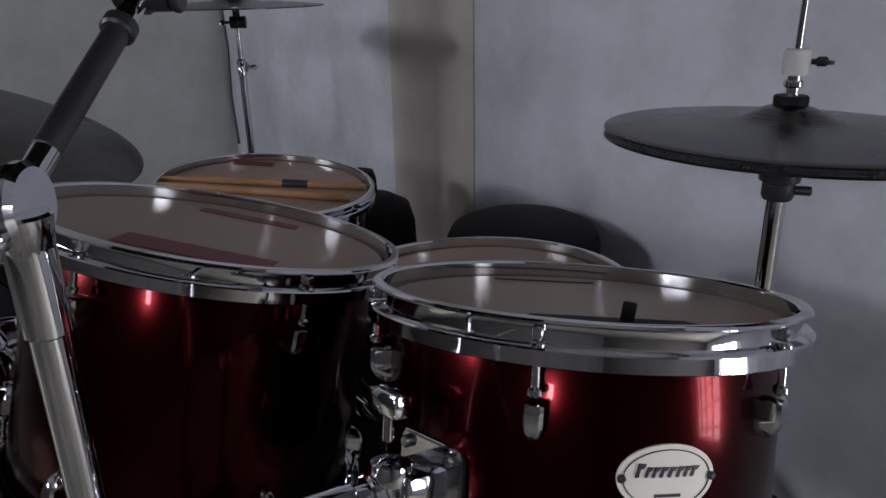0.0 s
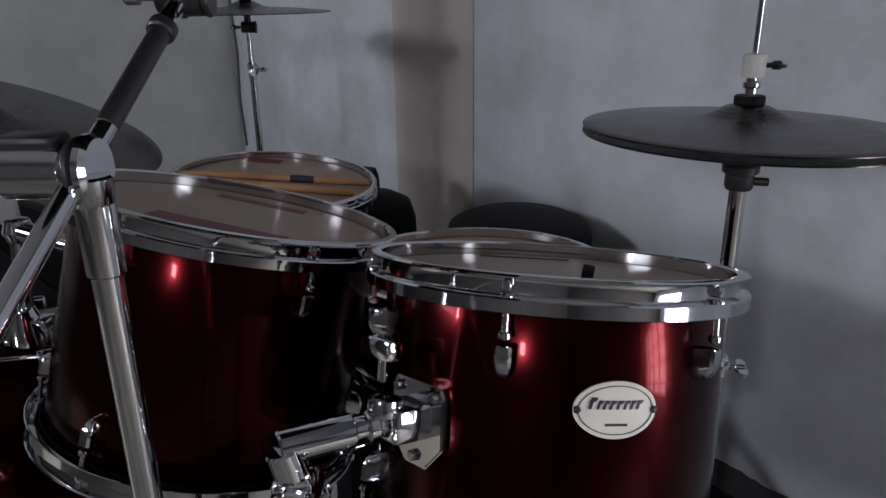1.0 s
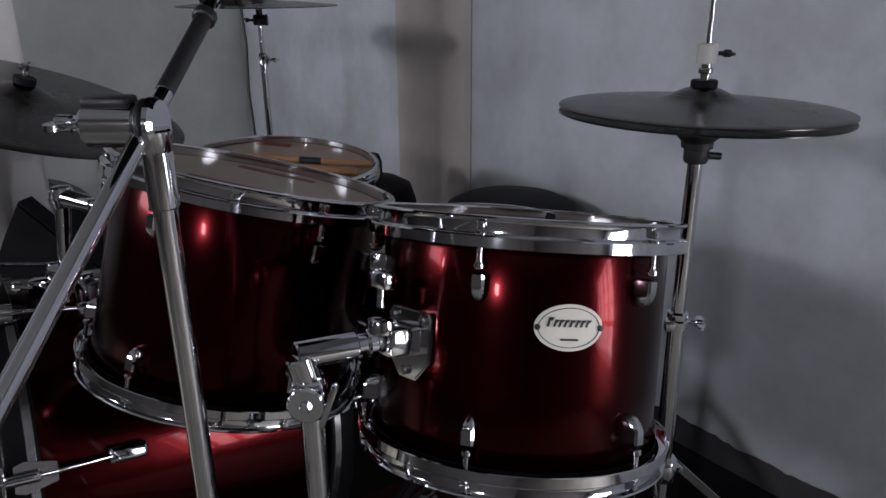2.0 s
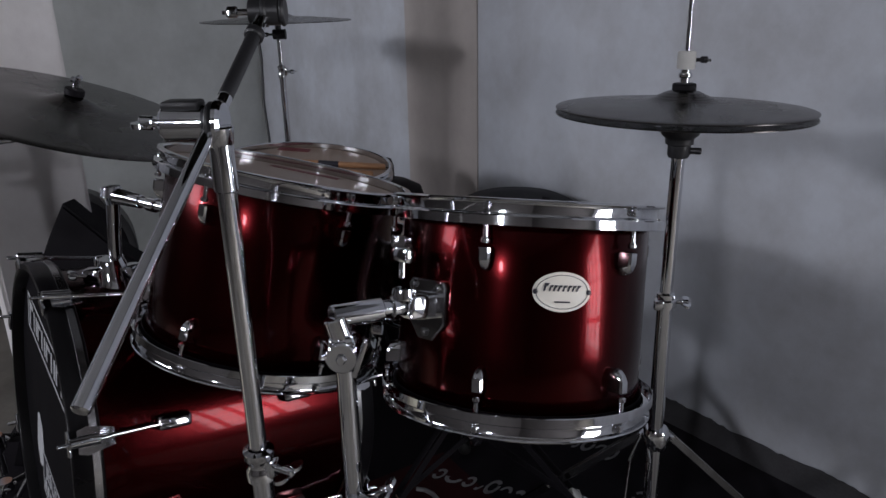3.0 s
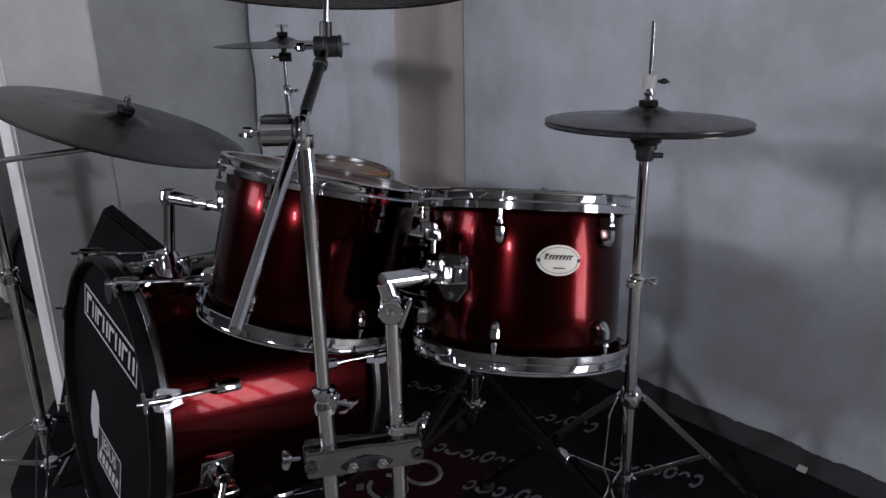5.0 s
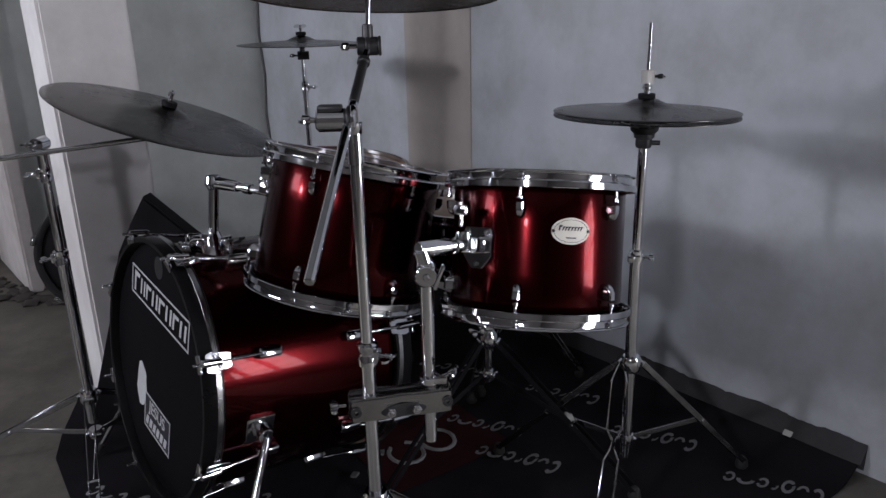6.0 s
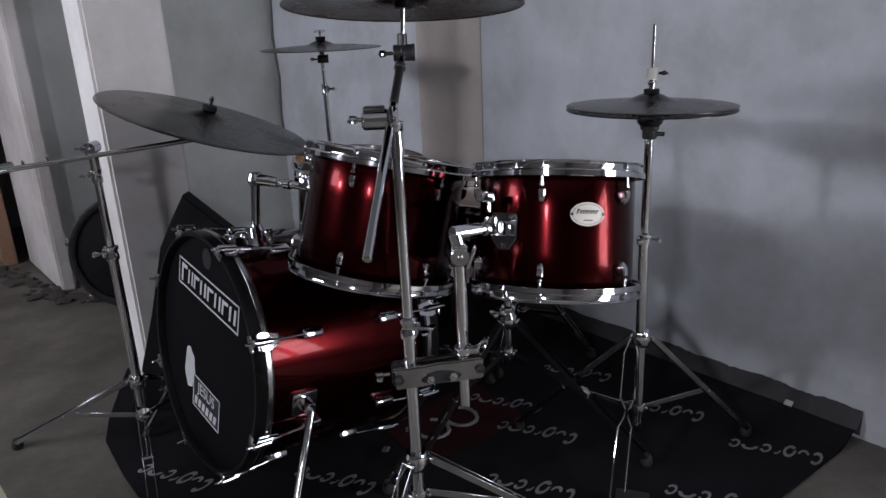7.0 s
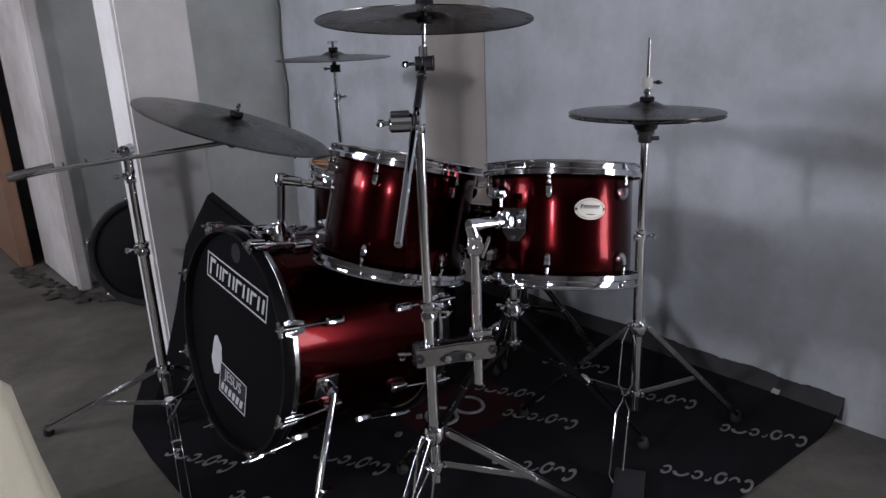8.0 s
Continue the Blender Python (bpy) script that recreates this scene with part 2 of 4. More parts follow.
room_box("floor", BACK - 0.2, WALL + 0.2, ENDR - 0.2, ENDL + 0.2, FLOOR - 0.2, FLOOR, FLOORMAT, label="worn grey-brown concrete floor with stains", category="floor")
room_box("ceiling", BACK - 0.2, WALL + 0.2, ENDR - 0.2, ENDL + 0.2, CEIL, CEIL + 0.15, CEILMAT, label="dull grey boarded ceiling", category="ceiling")
room_box("wall_long", WALL, WALL + 0.2, ENDR, ENDL, FLOOR, CEIL, WALLMAT, [(SIDE[0], SIDE[1], SIDE[2], SIDE[2] + SIDE[3])], "blue-grey painted plaster wall with scuffs and stains")
# the dark walls are never in view; they close the room and limit bounce
room_box("wall_window", BACK - 0.2, BACK, ENDR, ENDL, FLOOR, CEIL, DARKMAT, [(v - w / 2, v + w / 2, s, s + h) for v, s, w, h, _ in WINDOWS_AND_FILL], "dark wall with two small window openings and a large one added for fill")
room_box("wall_end", BACK, WALL, ENDL, ENDL + 0.2, FLOOR, CEIL, WALLMAT, label="grey painted end wall behind the columns")
room_box("wall_return", 0.03, WALL, 2.955, 3.1, FLOOR, CEIL, RETURNMAT, label="grey-green painted return wall behind the column")
room_box("wall_near", BACK, WALL, ENDR - 0.2, ENDR, FLOOR, CEIL, DARKMAT, label="plain side wall added out of view, dark to dim reflections")
# frame and louvre blades of the side window
for k in range(5):
    v = SIDE[0] + (SIDE[1] - SIDE[0]) * k / 4
    room_box("window_bar", WALL + 0.03, WALL + 0.06, v - 0.02, v + 0.02, SIDE[2], SIDE[2] + SIDE[3], DARKMAT, label="dark painted window bar", category="window")
for k in range(4):
    z = SIDE[2] + SIDE[3] * (k + 0.5) / 4
    room_box("window_blade", WALL + 0.062, WALL + 0.07, SIDE[0], SIDE[1], z - 0.012, z + 0.012, DARKMAT, label="dark narrow window louvre blade", category="window")
# a shadow band painted as a brownish strip, a little proud of the long wall
room_box("wall_shadow_strip", WALL - 0.004, WALL, 1.397, 1.768, FLOOR, CEIL, SHADOWBANDMAT, label="brownish strip painted in for a shadow band on the wall", bevel=0.0015)


def column(name, corner, wu, wv, material, label):
    u, v = Vector(corner).dot(U.to_2d()), Vector(corner).dot(V.to_2d())
    return room_box(name, u, u + wu, v, v + wv, FLOOR, CEIL, material, label=label, category="column", bevel=0.008)


column("column", (-1.007, 1.130), 0.215, 0.16, COLMAT, "square white-painted concrete column beside the drum kit")
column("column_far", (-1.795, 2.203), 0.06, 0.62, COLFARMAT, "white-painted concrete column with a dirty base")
room_box("door_1", -0.10, -0.04, 3.47, 4.27, FLOOR, 2.05, DOORMAT, label="brown painted board door at the far end", category="door", bevel=0.006)
# a thin cable that hangs down the wall
cable = thing("wall_cable", uv(WALL, 2.94, 0.7), "thin grey cable running down the painted wall", "cable")
part("cable_run", sweep([uv(WALL - 0.006, 2.94 + 0.012 * math.sin(3 * k), 2.85 - k * 0.2) for k in range(13)], 0.006, 8), CABLE, cable)


# ---- the printed rug: one sheet, turned up along the wall ----
def rug_height(x, y):
    h = FLOOR + 0.006
    wall = min(1.0, max(0.0, (x * U.x + y * U.y - WALL + 0.12) / 0.11))
    return h + 0.050 * wall * wall + 0.0025 * noise.noise((x * 5, y * 5, 0.3))


RUG = [(0.955, 0.775), (0.312, 1.573), (-0.06, 2.02), (-0.62, 2.3), (-1.15, 1.75), (-1.2, 1.4), (-1.13, 1.08), (-1.09, 0.96), (-0.98, 0.80), (-0.83, 0.61), (-0.45, 0.26), (-0.1, 0.06), (0.25, 0.27), (0.554, 0.486)]


def inside(x, y, poly):
    hit = False
    for (x0, y0), (x1, y1) in zip(poly, poly[1:] + poly[:1]):
        if (y0 > y) != (y1 > y) and x < (x1 - x0) * (y - y0) / (y1 - y0) + x0:
            hit = not hit
    return hit


def make_rug():
    rug = thing("rug", (0, 0.9, FLOOR), "black rug with faded grey repeated prints and a red emblem", "rug")
    bm = bmesh.new()
    f = bm.faces.new([bm.verts.new((x, y, 0)) for x, y in RUG])
    for axis, lo, hi in ((0, -1.25, 1.1), (1, 0.0, 2.35)):
        k = lo
        while k < hi:
            no = [0, 0, 0]
            no[axis] = 1
            co = [0, 0, 0]
            co[axis] = k
            bmesh.ops.bisect_plane(bm, geom=bm.verts[:] + bm.edges[:] + bm.faces[:], plane_co=co, plane_no=no)
            k += 0.06
    top = bmesh.ops.extrude_face_region(bm, geom=bm.faces[:])
    lifted = {v for v in top["geom"] if isinstance(v, bmesh.types.BMVert)}
    for v in bm.verts:
        v.co.z = rug_height(v.co.x, v.co.y) - (0.0 if v in lifted else 0.008)
    part("cloth", bm, RUGMAT, rug)
    # the frayed edge that turns up against the wall shows the grey backing
    bm = bmesh.new()
    rows = []
    for k in range(131):
        v = -0.012 + 0.0112 * k
        fray = 0.008 * noise.noise((v * 9, 0.7, 0.2)) + 0.005 * noise.noise((v * 60, 0.1, 0.9))
        top = 0.104 + fray
        q = [uv(WALL - 0.034, v), uv(WALL - 0.016, v), uv(WALL - 0.008, v, top - 0.006), uv(WALL - 0.003, v, top), uv(WALL - 0.002, v, 0.03)]
        q[0].z, q[1].z = rug_height(q[0].x, q[0].y) + 0.004, rug_height(q[1].x, q[1].y) + 0.012
        rows.append([bm.verts.new(p) for p in q])
    for p, q in zip(rows, rows[1:]):
        for k in range(4):
            bm.faces.new((p[k], p[k + 1], q[k + 1], q[k]))
    bm.faces.new(rows[0])
    bm.faces.new(rows[-1][::-1])
    part("upturned_edge", bm, RUGBACK, rug, "frayed dark grey rug edge turned up against the wall")
    # small white tag by the wall
    tag = uv(WALL - 0.035, 0.165)
    part("tag", rounded_box(Matrix.Translation((tag.x, tag.y, rug_height(tag.x, tag.y) + 0.012)) @ ROOM @ pose(0, 0, 0, 0, -35, 0), (0.016, 0.022, 0.004), 0.001), FELT, rug, "small dirty white tag")
    # small pale scraps lying on the rug
    for x, y in ((-0.285, 0.834), (-0.225, 0.926), (-0.381, 0.926), (-0.636, 0.782)):
        part("scrap", rounded_box(pose(x, y, rug_height(x, y) + 0.006, 12, 8, 40 * x * 10), (0.018, 0.018, 0.006), 0.0015), CABLE, rug, "small grey plastic scrap")
    # rows of prints: seven slanted strokes of letter size each
    heights = (1.0, 0.7, 0.95, 0.7, 0.7, 0.7, 0.7)
    widths = (0.85, 0.8, 0.9, 0.55, 0.8, 1.25, 0.8)
    a, b = Vector((-0.915, 0.404)), Vector((-0.404, -0.915))
    for cx, cy in ((0.50, 0.587), (0.727, 0.764), (0.507, 0.987), (0.075, 0.67), (0.305, 1.235), (0.06, 1.07), (0.13, 0.91), (-0.83, 0.79), (-0.60, 0.58), (-0.41, 0.74), (-0.40, 0.40), (0.30, 0.42), (-0.02, 1.42), (-0.12, 0.50)):
        bm = bmesh.new()
        x = -0.125
        for (h, w), (t0, t1) in zip(zip(heights, widths), ((40, 320), (180, 360), (-140, 200), (60, 180), (20, 330), (0, 180), (20, 330))):
            wide, tall = 0.031 * w, 0.058 * h
            n = 12
            inner, outer = [], []
            for k in range(n + 1):
                t = radians(t0 + (t1 - t0) * k / n)
                for r, row in ((0.70, inner), (1.28, outer)):
                    ly = tall * (0.5 + 0.42 * r * math.sin(t)) - (0.012 if abs(h - 0.95) < 0.01 else 0)
                    lx = x + wide * (0.5 + 0.42 * r * math.cos(t)) + ly * 0.25
                    q = Vector((cx, cy)) + a * lx + b * ly
                    row.append(bm.verts.new((q.x, q.y, rug_height(q.x, q.y) + 0.0035)))
            for k in range(n):
                bm.faces.new((inner[k], inner[k + 1], outer[k + 1], outer[k]))
            x += wide + 0.006
        part("print_mark", bm, RUGPRINT, rug)
    # the red emblem with pale curves
    c, e1, e2 = Vector((-0.10, 0.965)), Vector((0.83, 0.56)), Vector((0.56, -0.83))
    bm = bmesh.new()
    n = 8
    grid = [[bm.verts.new((*(c + e1 * (i / n - 0.5) * 0.36 + e2 * (j / n - 0.5) * 0.26), 0)) for j in range(n + 1)] for i in range(n + 1)]
    for v in bm.verts:
        v.co.z = rug_height(v.co.x, v.co.y) + 0.003
    for i in range(n):
        for j in range(n):
            bm.faces.new((grid[i][j], grid[i + 1][j], grid[i + 1][j + 1], grid[i][j + 1]))
    emblem = part("emblem", bm, RUGRED, rug, "dark red emblem patch printed on the rug")
    for sx in (-0.07, 0.03):
        pts = []
        for k in range(13):
            t = math.radians(-60 + 25 * k)
            q = c + e1 * (sx + 0.045 * math.cos(t)) + e2 * (0.05 * math.sin(t))
            pts.append((q.x, q.y, rug_height(q.x, q.y) + 0.003))
        part("curve", sweep(pts, 0.006, 6), RUGPRINT, emblem)
    return rug


make_rug()


# ---- drums ----
def hoop_profile(R):
    return [(R - 0.0095, -0.020), (R - 0.0095, -0.002), (R - 0.008, -0.0003), (R - 0.004, 0.0), (R - 0.001, -0.0008), (R, -0.0022), (R - 0.001, -0.0036), (R - 0.0055, -0.0046), (R - 0.0062, -0.0065),
            (R - 0.0060, -0.0145), (R - 0.004, -0.0160), (R + 0.0012, -0.0166), (R + 0.0022, -0.0178), (R + 0.0022, -0.0268), (R + 0.0012, -0.0275), (R + 0.0002, -0.0268), (R + 0.0002, -0.0190), (R - 0.008, -0.0185)]


def add_lug(root, m, ang, rs, z, up, reach):
    """A small cast lug on the shell and the tension rod from it to the hoop; up: +1 towards the top hoop."""
    f = m @ Matrix.Rotation(ang, 4, "Z") @ Matrix.Translation((rs, 0, z)) @ pose(0, 0, 0, 0 if up > 0 else 180)
    # a bullet: square towards the hoop, tapering away from it
    bm = bmesh.new()
    rings = []
    for zz, wy, wx in ((0.016, 0.0085, 0.019), (0.0145, 0.0100, 0.0205), (-0.002, 0.0098, 0.020), (-0.012, 0.0080, 0.0165), (-0.018, 0.0050, 0.011), (-0.020, 0.0025, 0.006)):
        c = min(0.003, wy * 0.4)
        rings.append([bm.verts.new(q) for q in ((-0.002, -wy, zz), (wx - c, -wy, zz), (wx, -wy + c, zz), (wx, wy - c, zz), (wx - c, wy, zz), (-0.002, wy, zz))])
    for a, b in zip(rings, rings[1:]):
        for k in range(6):
            bm.faces.new((a[k], a[(k + 1) % 6], b[(k + 1) % 6], b[k]))
    bm.faces.new(rings[0])
    bm.faces.new(rings[-1][::-1])
    bm.transform(f @ Matrix.Diagonal((0.76, 0.62, 0.70, 1)))
    lug = part("lug", [bm, tube(f @ Vector((0.012, 0, 0.015)), f @ Vector((0.012, 0, 0.021)), 0.0048, seg=12)], CHROME, root)
    f = m @ Matrix.Rotation(ang, 4, "Z")
    rs = rs - 0.0045
    e = z + up * reach
    rod = [tube(f @ Vector((rs + 0.0165, 0, z + up * 0.015)), f @ Vector((rs + 0.0165, 0, e)), 0.0028, seg=10),
           tube(f @ Vector((rs + 0.0165, 0, e - up * 0.006)), f @ Vector((rs + 0.0165, 0, e + up * 0.003)), 0.0052, seg=12),
           rounded_box(f @ pose(rs + 0.0165, 0, e + up * 0.008), (0.0065, 0.0065, 0.008), 0.001, 1),
           rounded_box(f @ pose(rs + 0.0135, 0, e - up * 0.002), (0.012, 0.020, 0.0035), 0.0015, 2)]
    part("tension_rod", rod, CHROME, lug)


def drum(name, C, N, R, H, angles, label, shell=RED, top=HEAD, group="drums of the kit", category="drum", lug_in=0.061, x=(1, 0, 0)):
    """A drum whose top rim's middle is C; N is its axis upwards, H the height from rim to rim."""
    m = frame_z(C, N, x)
    base = m @ Matrix.Translation((0, 0, -H))
    root = thing(name, base, label, category, group)
    rs = R - 0.0155
    part("shell", lathe([(rs - 0.007, -0.02), (rs - 0.002, -0.018), (rs, -0.022), (rs, -H * 0.35), (rs, -H * 0.65), (rs, -H + 0.022), (rs - 0.002, -H + 0.018), (rs - 0.007, -H + 0.02)], m, 72, closed=True), shell, root)
    for top_side in (True, False):
        f = m if top_side else m @ Matrix.Translation((0, 0, -H)) @ pose(0, 0, 0, 180)
        hoop = part("hoop", lathe(hoop_profile(R), f, 80, closed=True), CHROME, root, "chrome triple-flanged hoop")
        part("drum_head", lathe([(0, -0.0125), (R * 0.5, -0.0125), (R - 0.022, -0.0125), (R - 0.015, -0.0135), (R - 0.0112, -0.018), (R - 0.0112, -0.026), (R - 0.0125, -0.026), (R - 0.016, -0.0155), (0, -0.0145)], f, 72), top if top_side else BLACKHEAD, root)
    for a in angles:
        add_lug(root, m, radians(a), rs, -lug_in, 1, lug_in - 0.017)
        add_lug(root, m, radians(a), rs, -H + lug_in * 0.95, -1, lug_in * 0.95 - 0.017)
    return root, m, rs


def badge(root, m, rs, ang, z, w, h):
    """An oval cream badge bent round the shell, with a ring and bars for its unreadable words."""
    f = m @ Matrix.Rotation(ang, 4, "Z")

    def bent(outline, lift):
        bm = bmesh.new()
        cx, cy = sum(q[0] for q in outline) / len(outline), sum(q[1] for q in outline) / len(outline)
        ring = [bm.verts.new((0, cx, cy))] + [bm.verts.new((0, px_, py_)) for px_, py_ in outline]
        mid = [bm.verts.new((0, cx + (px_ - cx) * 0.55, cy + (py_ - cy) * 0.55)) for px_, py_ in outline]
        n = len(outline)
        for k in range(n):
            bm.faces.new((ring[0], mid[k], mid[(k + 1) % n]))
            bm.faces.new((mid[k], ring[1 + k], ring[1 + (k + 1) % n], mid[(k + 1) % n]))
        for v in bm.verts:
            t = v.co.y / rs
            v.co = Vector(((rs + lift) * math.cos(t), (rs + lift) * math.sin(t), v.co.z + z))
        up = bmesh.ops.extrude_face_region(bm, geom=bm.faces[:])
        for v in up["geom"]:
            if isinstance(v, bmesh.types.BMVert):
                v.co.x += 0.0016
        bm.transform(f)
        return bm

    plate_ob = part("badge", bent(ellipse(w / 2, h / 2, 40), 0.0003), CREAM, root, "oval cream badge with dark lettering bars")
    ring = []
    for k in range(49):
        t = 2 * math.pi * k / 48
        y, zz = w * 0.44 * math.cos(t), h * 0.42 * math.sin(t)
        ring.append(f @ Vector(((rs + 0.0022) * math.cos(y / rs), (rs + 0.0022) * math.sin(y / rs), zz + z)))
    part("ring", sweep(ring[:-1], 0.00035, 6, True), INK, plate_ob)
    x = -0.33
    for k, wd in enumerate((0.09, 0.07, 0.075, 0.08, 0.085, 0.08, 0.075, 0.08)):
        tall = 0.20 if k == 0 else 0.15
        left = [((x + dx * wd * 0.34 + 0.03 * dy) * w, (0.02 + dy * tall) * h) for dx, dy in ((0, 0), (1, 0), (1, 1), (0, 1))]
        cross = [((x + (0.3 + dx * 0.5) * wd + 0.03 * dy) * w, (0.02 + tall * (0.62 + 0.36 * dy)) * h) for dx, dy in ((0, 0), (1, 0), (1, 1), (0, 1))]
        part("letter_shape", [bent(left, 0.0012), bent(cross, 0.0012)], INK, plate_ob)
        x += wd
    part("underline", bent([(-0.13 * w, -0.27 * h), (0.13 * w, -0.27 * h), (0.13 * w, -0.23 * h), (-0.13 * w, -0.23 * h)], 0.0012), INK, plate_ob)
    for sgn in (-1, 1):
        y = sgn * w * 0.455
        q = f @ Vector(((rs + 0.001) * math.cos(y / rs), (rs + 0.001) * math.sin(y / rs), z))
        d = (f.to_3x3() @ Vector((math.cos(y / rs), math.sin(y / rs), 0)))
        part("rivet", tube(q, q + d * 0.0035, 0.0026, seg=10), INK, plate_ob)


def tom_bracket(root, m, rs, ang, z, arm_dir=None):
    """A cast plate with a square block, an eye bolt and a wing screw, on which the holder's arm sits."""
    f = m @ Matrix.Rotation(ang, 4, "Z")
    out = [(-0.026, 0.030), (0.026, 0.030), (0.030, 0.024), (0.030, -0.016), (0.012, -0.035), (-0.012, -0.035), (-0.030, -0.016), (-0.030, 0.024)]
    br = part("bracket", [plate(out, 0.006, f @ Matrix.Translation((rs - 0.003, 0, z)) @ pose(0, 0, 0, 90, 0, 90), 0.0015), rounded_box(f @ pose(rs + 0.017, 0, z + 0.003), (0.036, 0.036, 0.026), 0.004, 2)], CHROME, root, "cast chrome tom bracket")
    for y, zz in ((-0.021, 0.023), (0.021, 0.023), (0, -0.027)):
        q = f @ Vector((rs + 0.003, y, z + zz))
        part("screw", tube(q, f @ Vector((rs + 0.0075, y, z + zz)), 0.0045, seg=12), STEEL, br)
    part("clamp_eye", [lathe([(0.007, -0.006), (0.013, -0.006), (0.014, 0), (0.013, 0.006), (0.007, 0.006)], f @ pose(rs + 0.034, 0, z + 0.016) @ pose(0, 0, 0, 0, 0, 0), 20, closed=True), tube(f @ Vector((rs + 0.028, -0.012, z + 0.03)), f @ Vector((rs + 0.028, -0.012, z + 0.052)), 0.004, seg=10), rounded_box(f @ pose(rs + 0.028, -0.012, z + 0.056), (0.014, 0.030, 0.016), 0.003, 2)], CHROME, br)
    return br


def tape_patch(m, R, x0, x1, y0, y1, root):
    """A strip of dark red tape on the head."""
    f = m @ Matrix.Translation((0, 0, -0.0122))
    part("tape_strip", plate([(x0, y0), (x1, y0), (x1, y1), (x0, y1)], 0.0006, f), TAPE, root, "dark red tape strip on the drum head")


tomR, mR, rsR = drum("rack_tom", (0.111, 0.497, 0.859), (0.065, 0.257, 0.964), 0.160, 0.246, [191 + 60 * k for k in range(6)], "wine red lacquered rack tom with chrome hoops and oval badge")
badge(tomR, mR, rsR, radians(282), -0.092, 0.062, 0.041)
tom_bracket(tomR, mR, rsR, radians(222), -0.122)
tomL, mL, rsL = drum("rack_tom", (-0.209, 0.646, 0.869), (0.217, 0.172, 0.961), 0.175, 0.268, [191 + 60 * k for k in range(6)], "larger wine red rack tom, tilted, red tape on its head")
tom_bracket(tomL, mL, rsL, radians(160), -0.10)
tape_patch(mL, 0.175, -0.055, 0.075, -0.116, -0.074, tomL)
tape_patch(mL, 0.175, -0.05, 0.055, 0.088, 0.112, tomL)
part("mute_gel", plate([(-0.055, -0.012), (0.06, -0.012), (0.05, 0.004), (-0.05, 0.006)], 0.004, mR @ Matrix.Translation((0.0, -0.095, -0.0122)), 0.001), VINYL, tomR, "black damping pad on the head")
part("mute_tab", rounded_box(mR @ pose(0.012, -0.098, -0.004, 0, 8, 0), (0.009, 0.004, 0.015), 0.0015), VINYL, tomR)
part("mark", plate([(-0.06, 0.04), (0.03, 0.04), (0.03, 0.046), (-0.06, 0.046)], 0.0006, mR @ Matrix.Translation((0, 0.06, -0.0122))), INK, tomR)

floor_tom, mF, rsF = drum("floor_tom", (-0.333, 1.30, 0.738), (0.09, -0.03, 0.995), 0.203, 0.38, [20 + 45 * k for k in range(8)], "wine red floor tom on three chrome legs, sticks on top")
tape_patch(mF, 0.203, -0.10, -0.02, 0.135, 0.165, floor_tom)
for a in (35, 155, 275):
    f = mF @ Matrix.Rotation(radians(a), 4, "Z")
    top, knee = f @ Vector((rsF + 0.022, 0, -0.12)), f @ Vector((rsF + 0.022, 0, -0.40))
    foot = Vector((knee.x, knee.y, FLOOR + 0.02)) + (f.to_3x3() @ Vector((0.05, 0, 0)))
    leg = part("leg", sweep([top, knee, foot], 0.005, 10), CHROME, floor_tom)
    part("rubber_foot", tube(foot + Vector((0, 0, 0.02)), Vector((foot.x, foot.y, FLOOR + 0.006)), 0.011, 0.013), RUBBER, leg)
    part("leg_bracket", rounded_box(f @ pose(rsF + 0.013, 0, -0.22), (0.03, 0.034, 0.05), 0.006, 2), CHROME, floor_tom)


def drumstick(p0, p1, label):
    p0, p1 = Vector(p0), Vector(p1)
    n = (p1 - p0).length
    root = thing("drumstick", p0, label, "drumstick", "pair of drumsticks")
    m = frame_z(p0, p1 - p0)
    part("shaft", lathe([(0, 0), (0.005, 0.0005), (0.0072, 0.004), (0.0072, n * 0.7), (0.0045, n * 0.93), (0.0032, n * 0.965)], m, 14), WOOD, root)
    part("tip", lathe([(0.0032, n * 0.965), (0.005, n * 0.978), (0.0045, n * 0.99), (0, n)], m, 14), WOOD, root)
    return root, m, n


drumstick(mF @ Vector((0.165, -0.055, -0.005)), mF @ Vector((-0.20, -0.05, -0.005)), "worn light wooden drumstick lying on the floor tom")
stick, ms, n = drumstick(mF @ Vector((0.185, 0.02, -0.005)), mF @ Vector((-0.20, -0.012, -0.005)), "light wooden drumstick with dark printed band")
part("print_band", lathe([(0.0074, 0.11), (0.0076, 0.112), (0.0076, 0.155), (0.0074, 0.157)], ms, 14), INK, stick)

snare, mS, rsS = drum("snare_drum", (0.052, 0.84, 0.727), (0.0, 0.06, 0.998), 0.187, 0.14, [10 + 45 * k for k in range(8)], "shallow snare drum with chrome hoops and grey-beige head", lug_in=0.055)


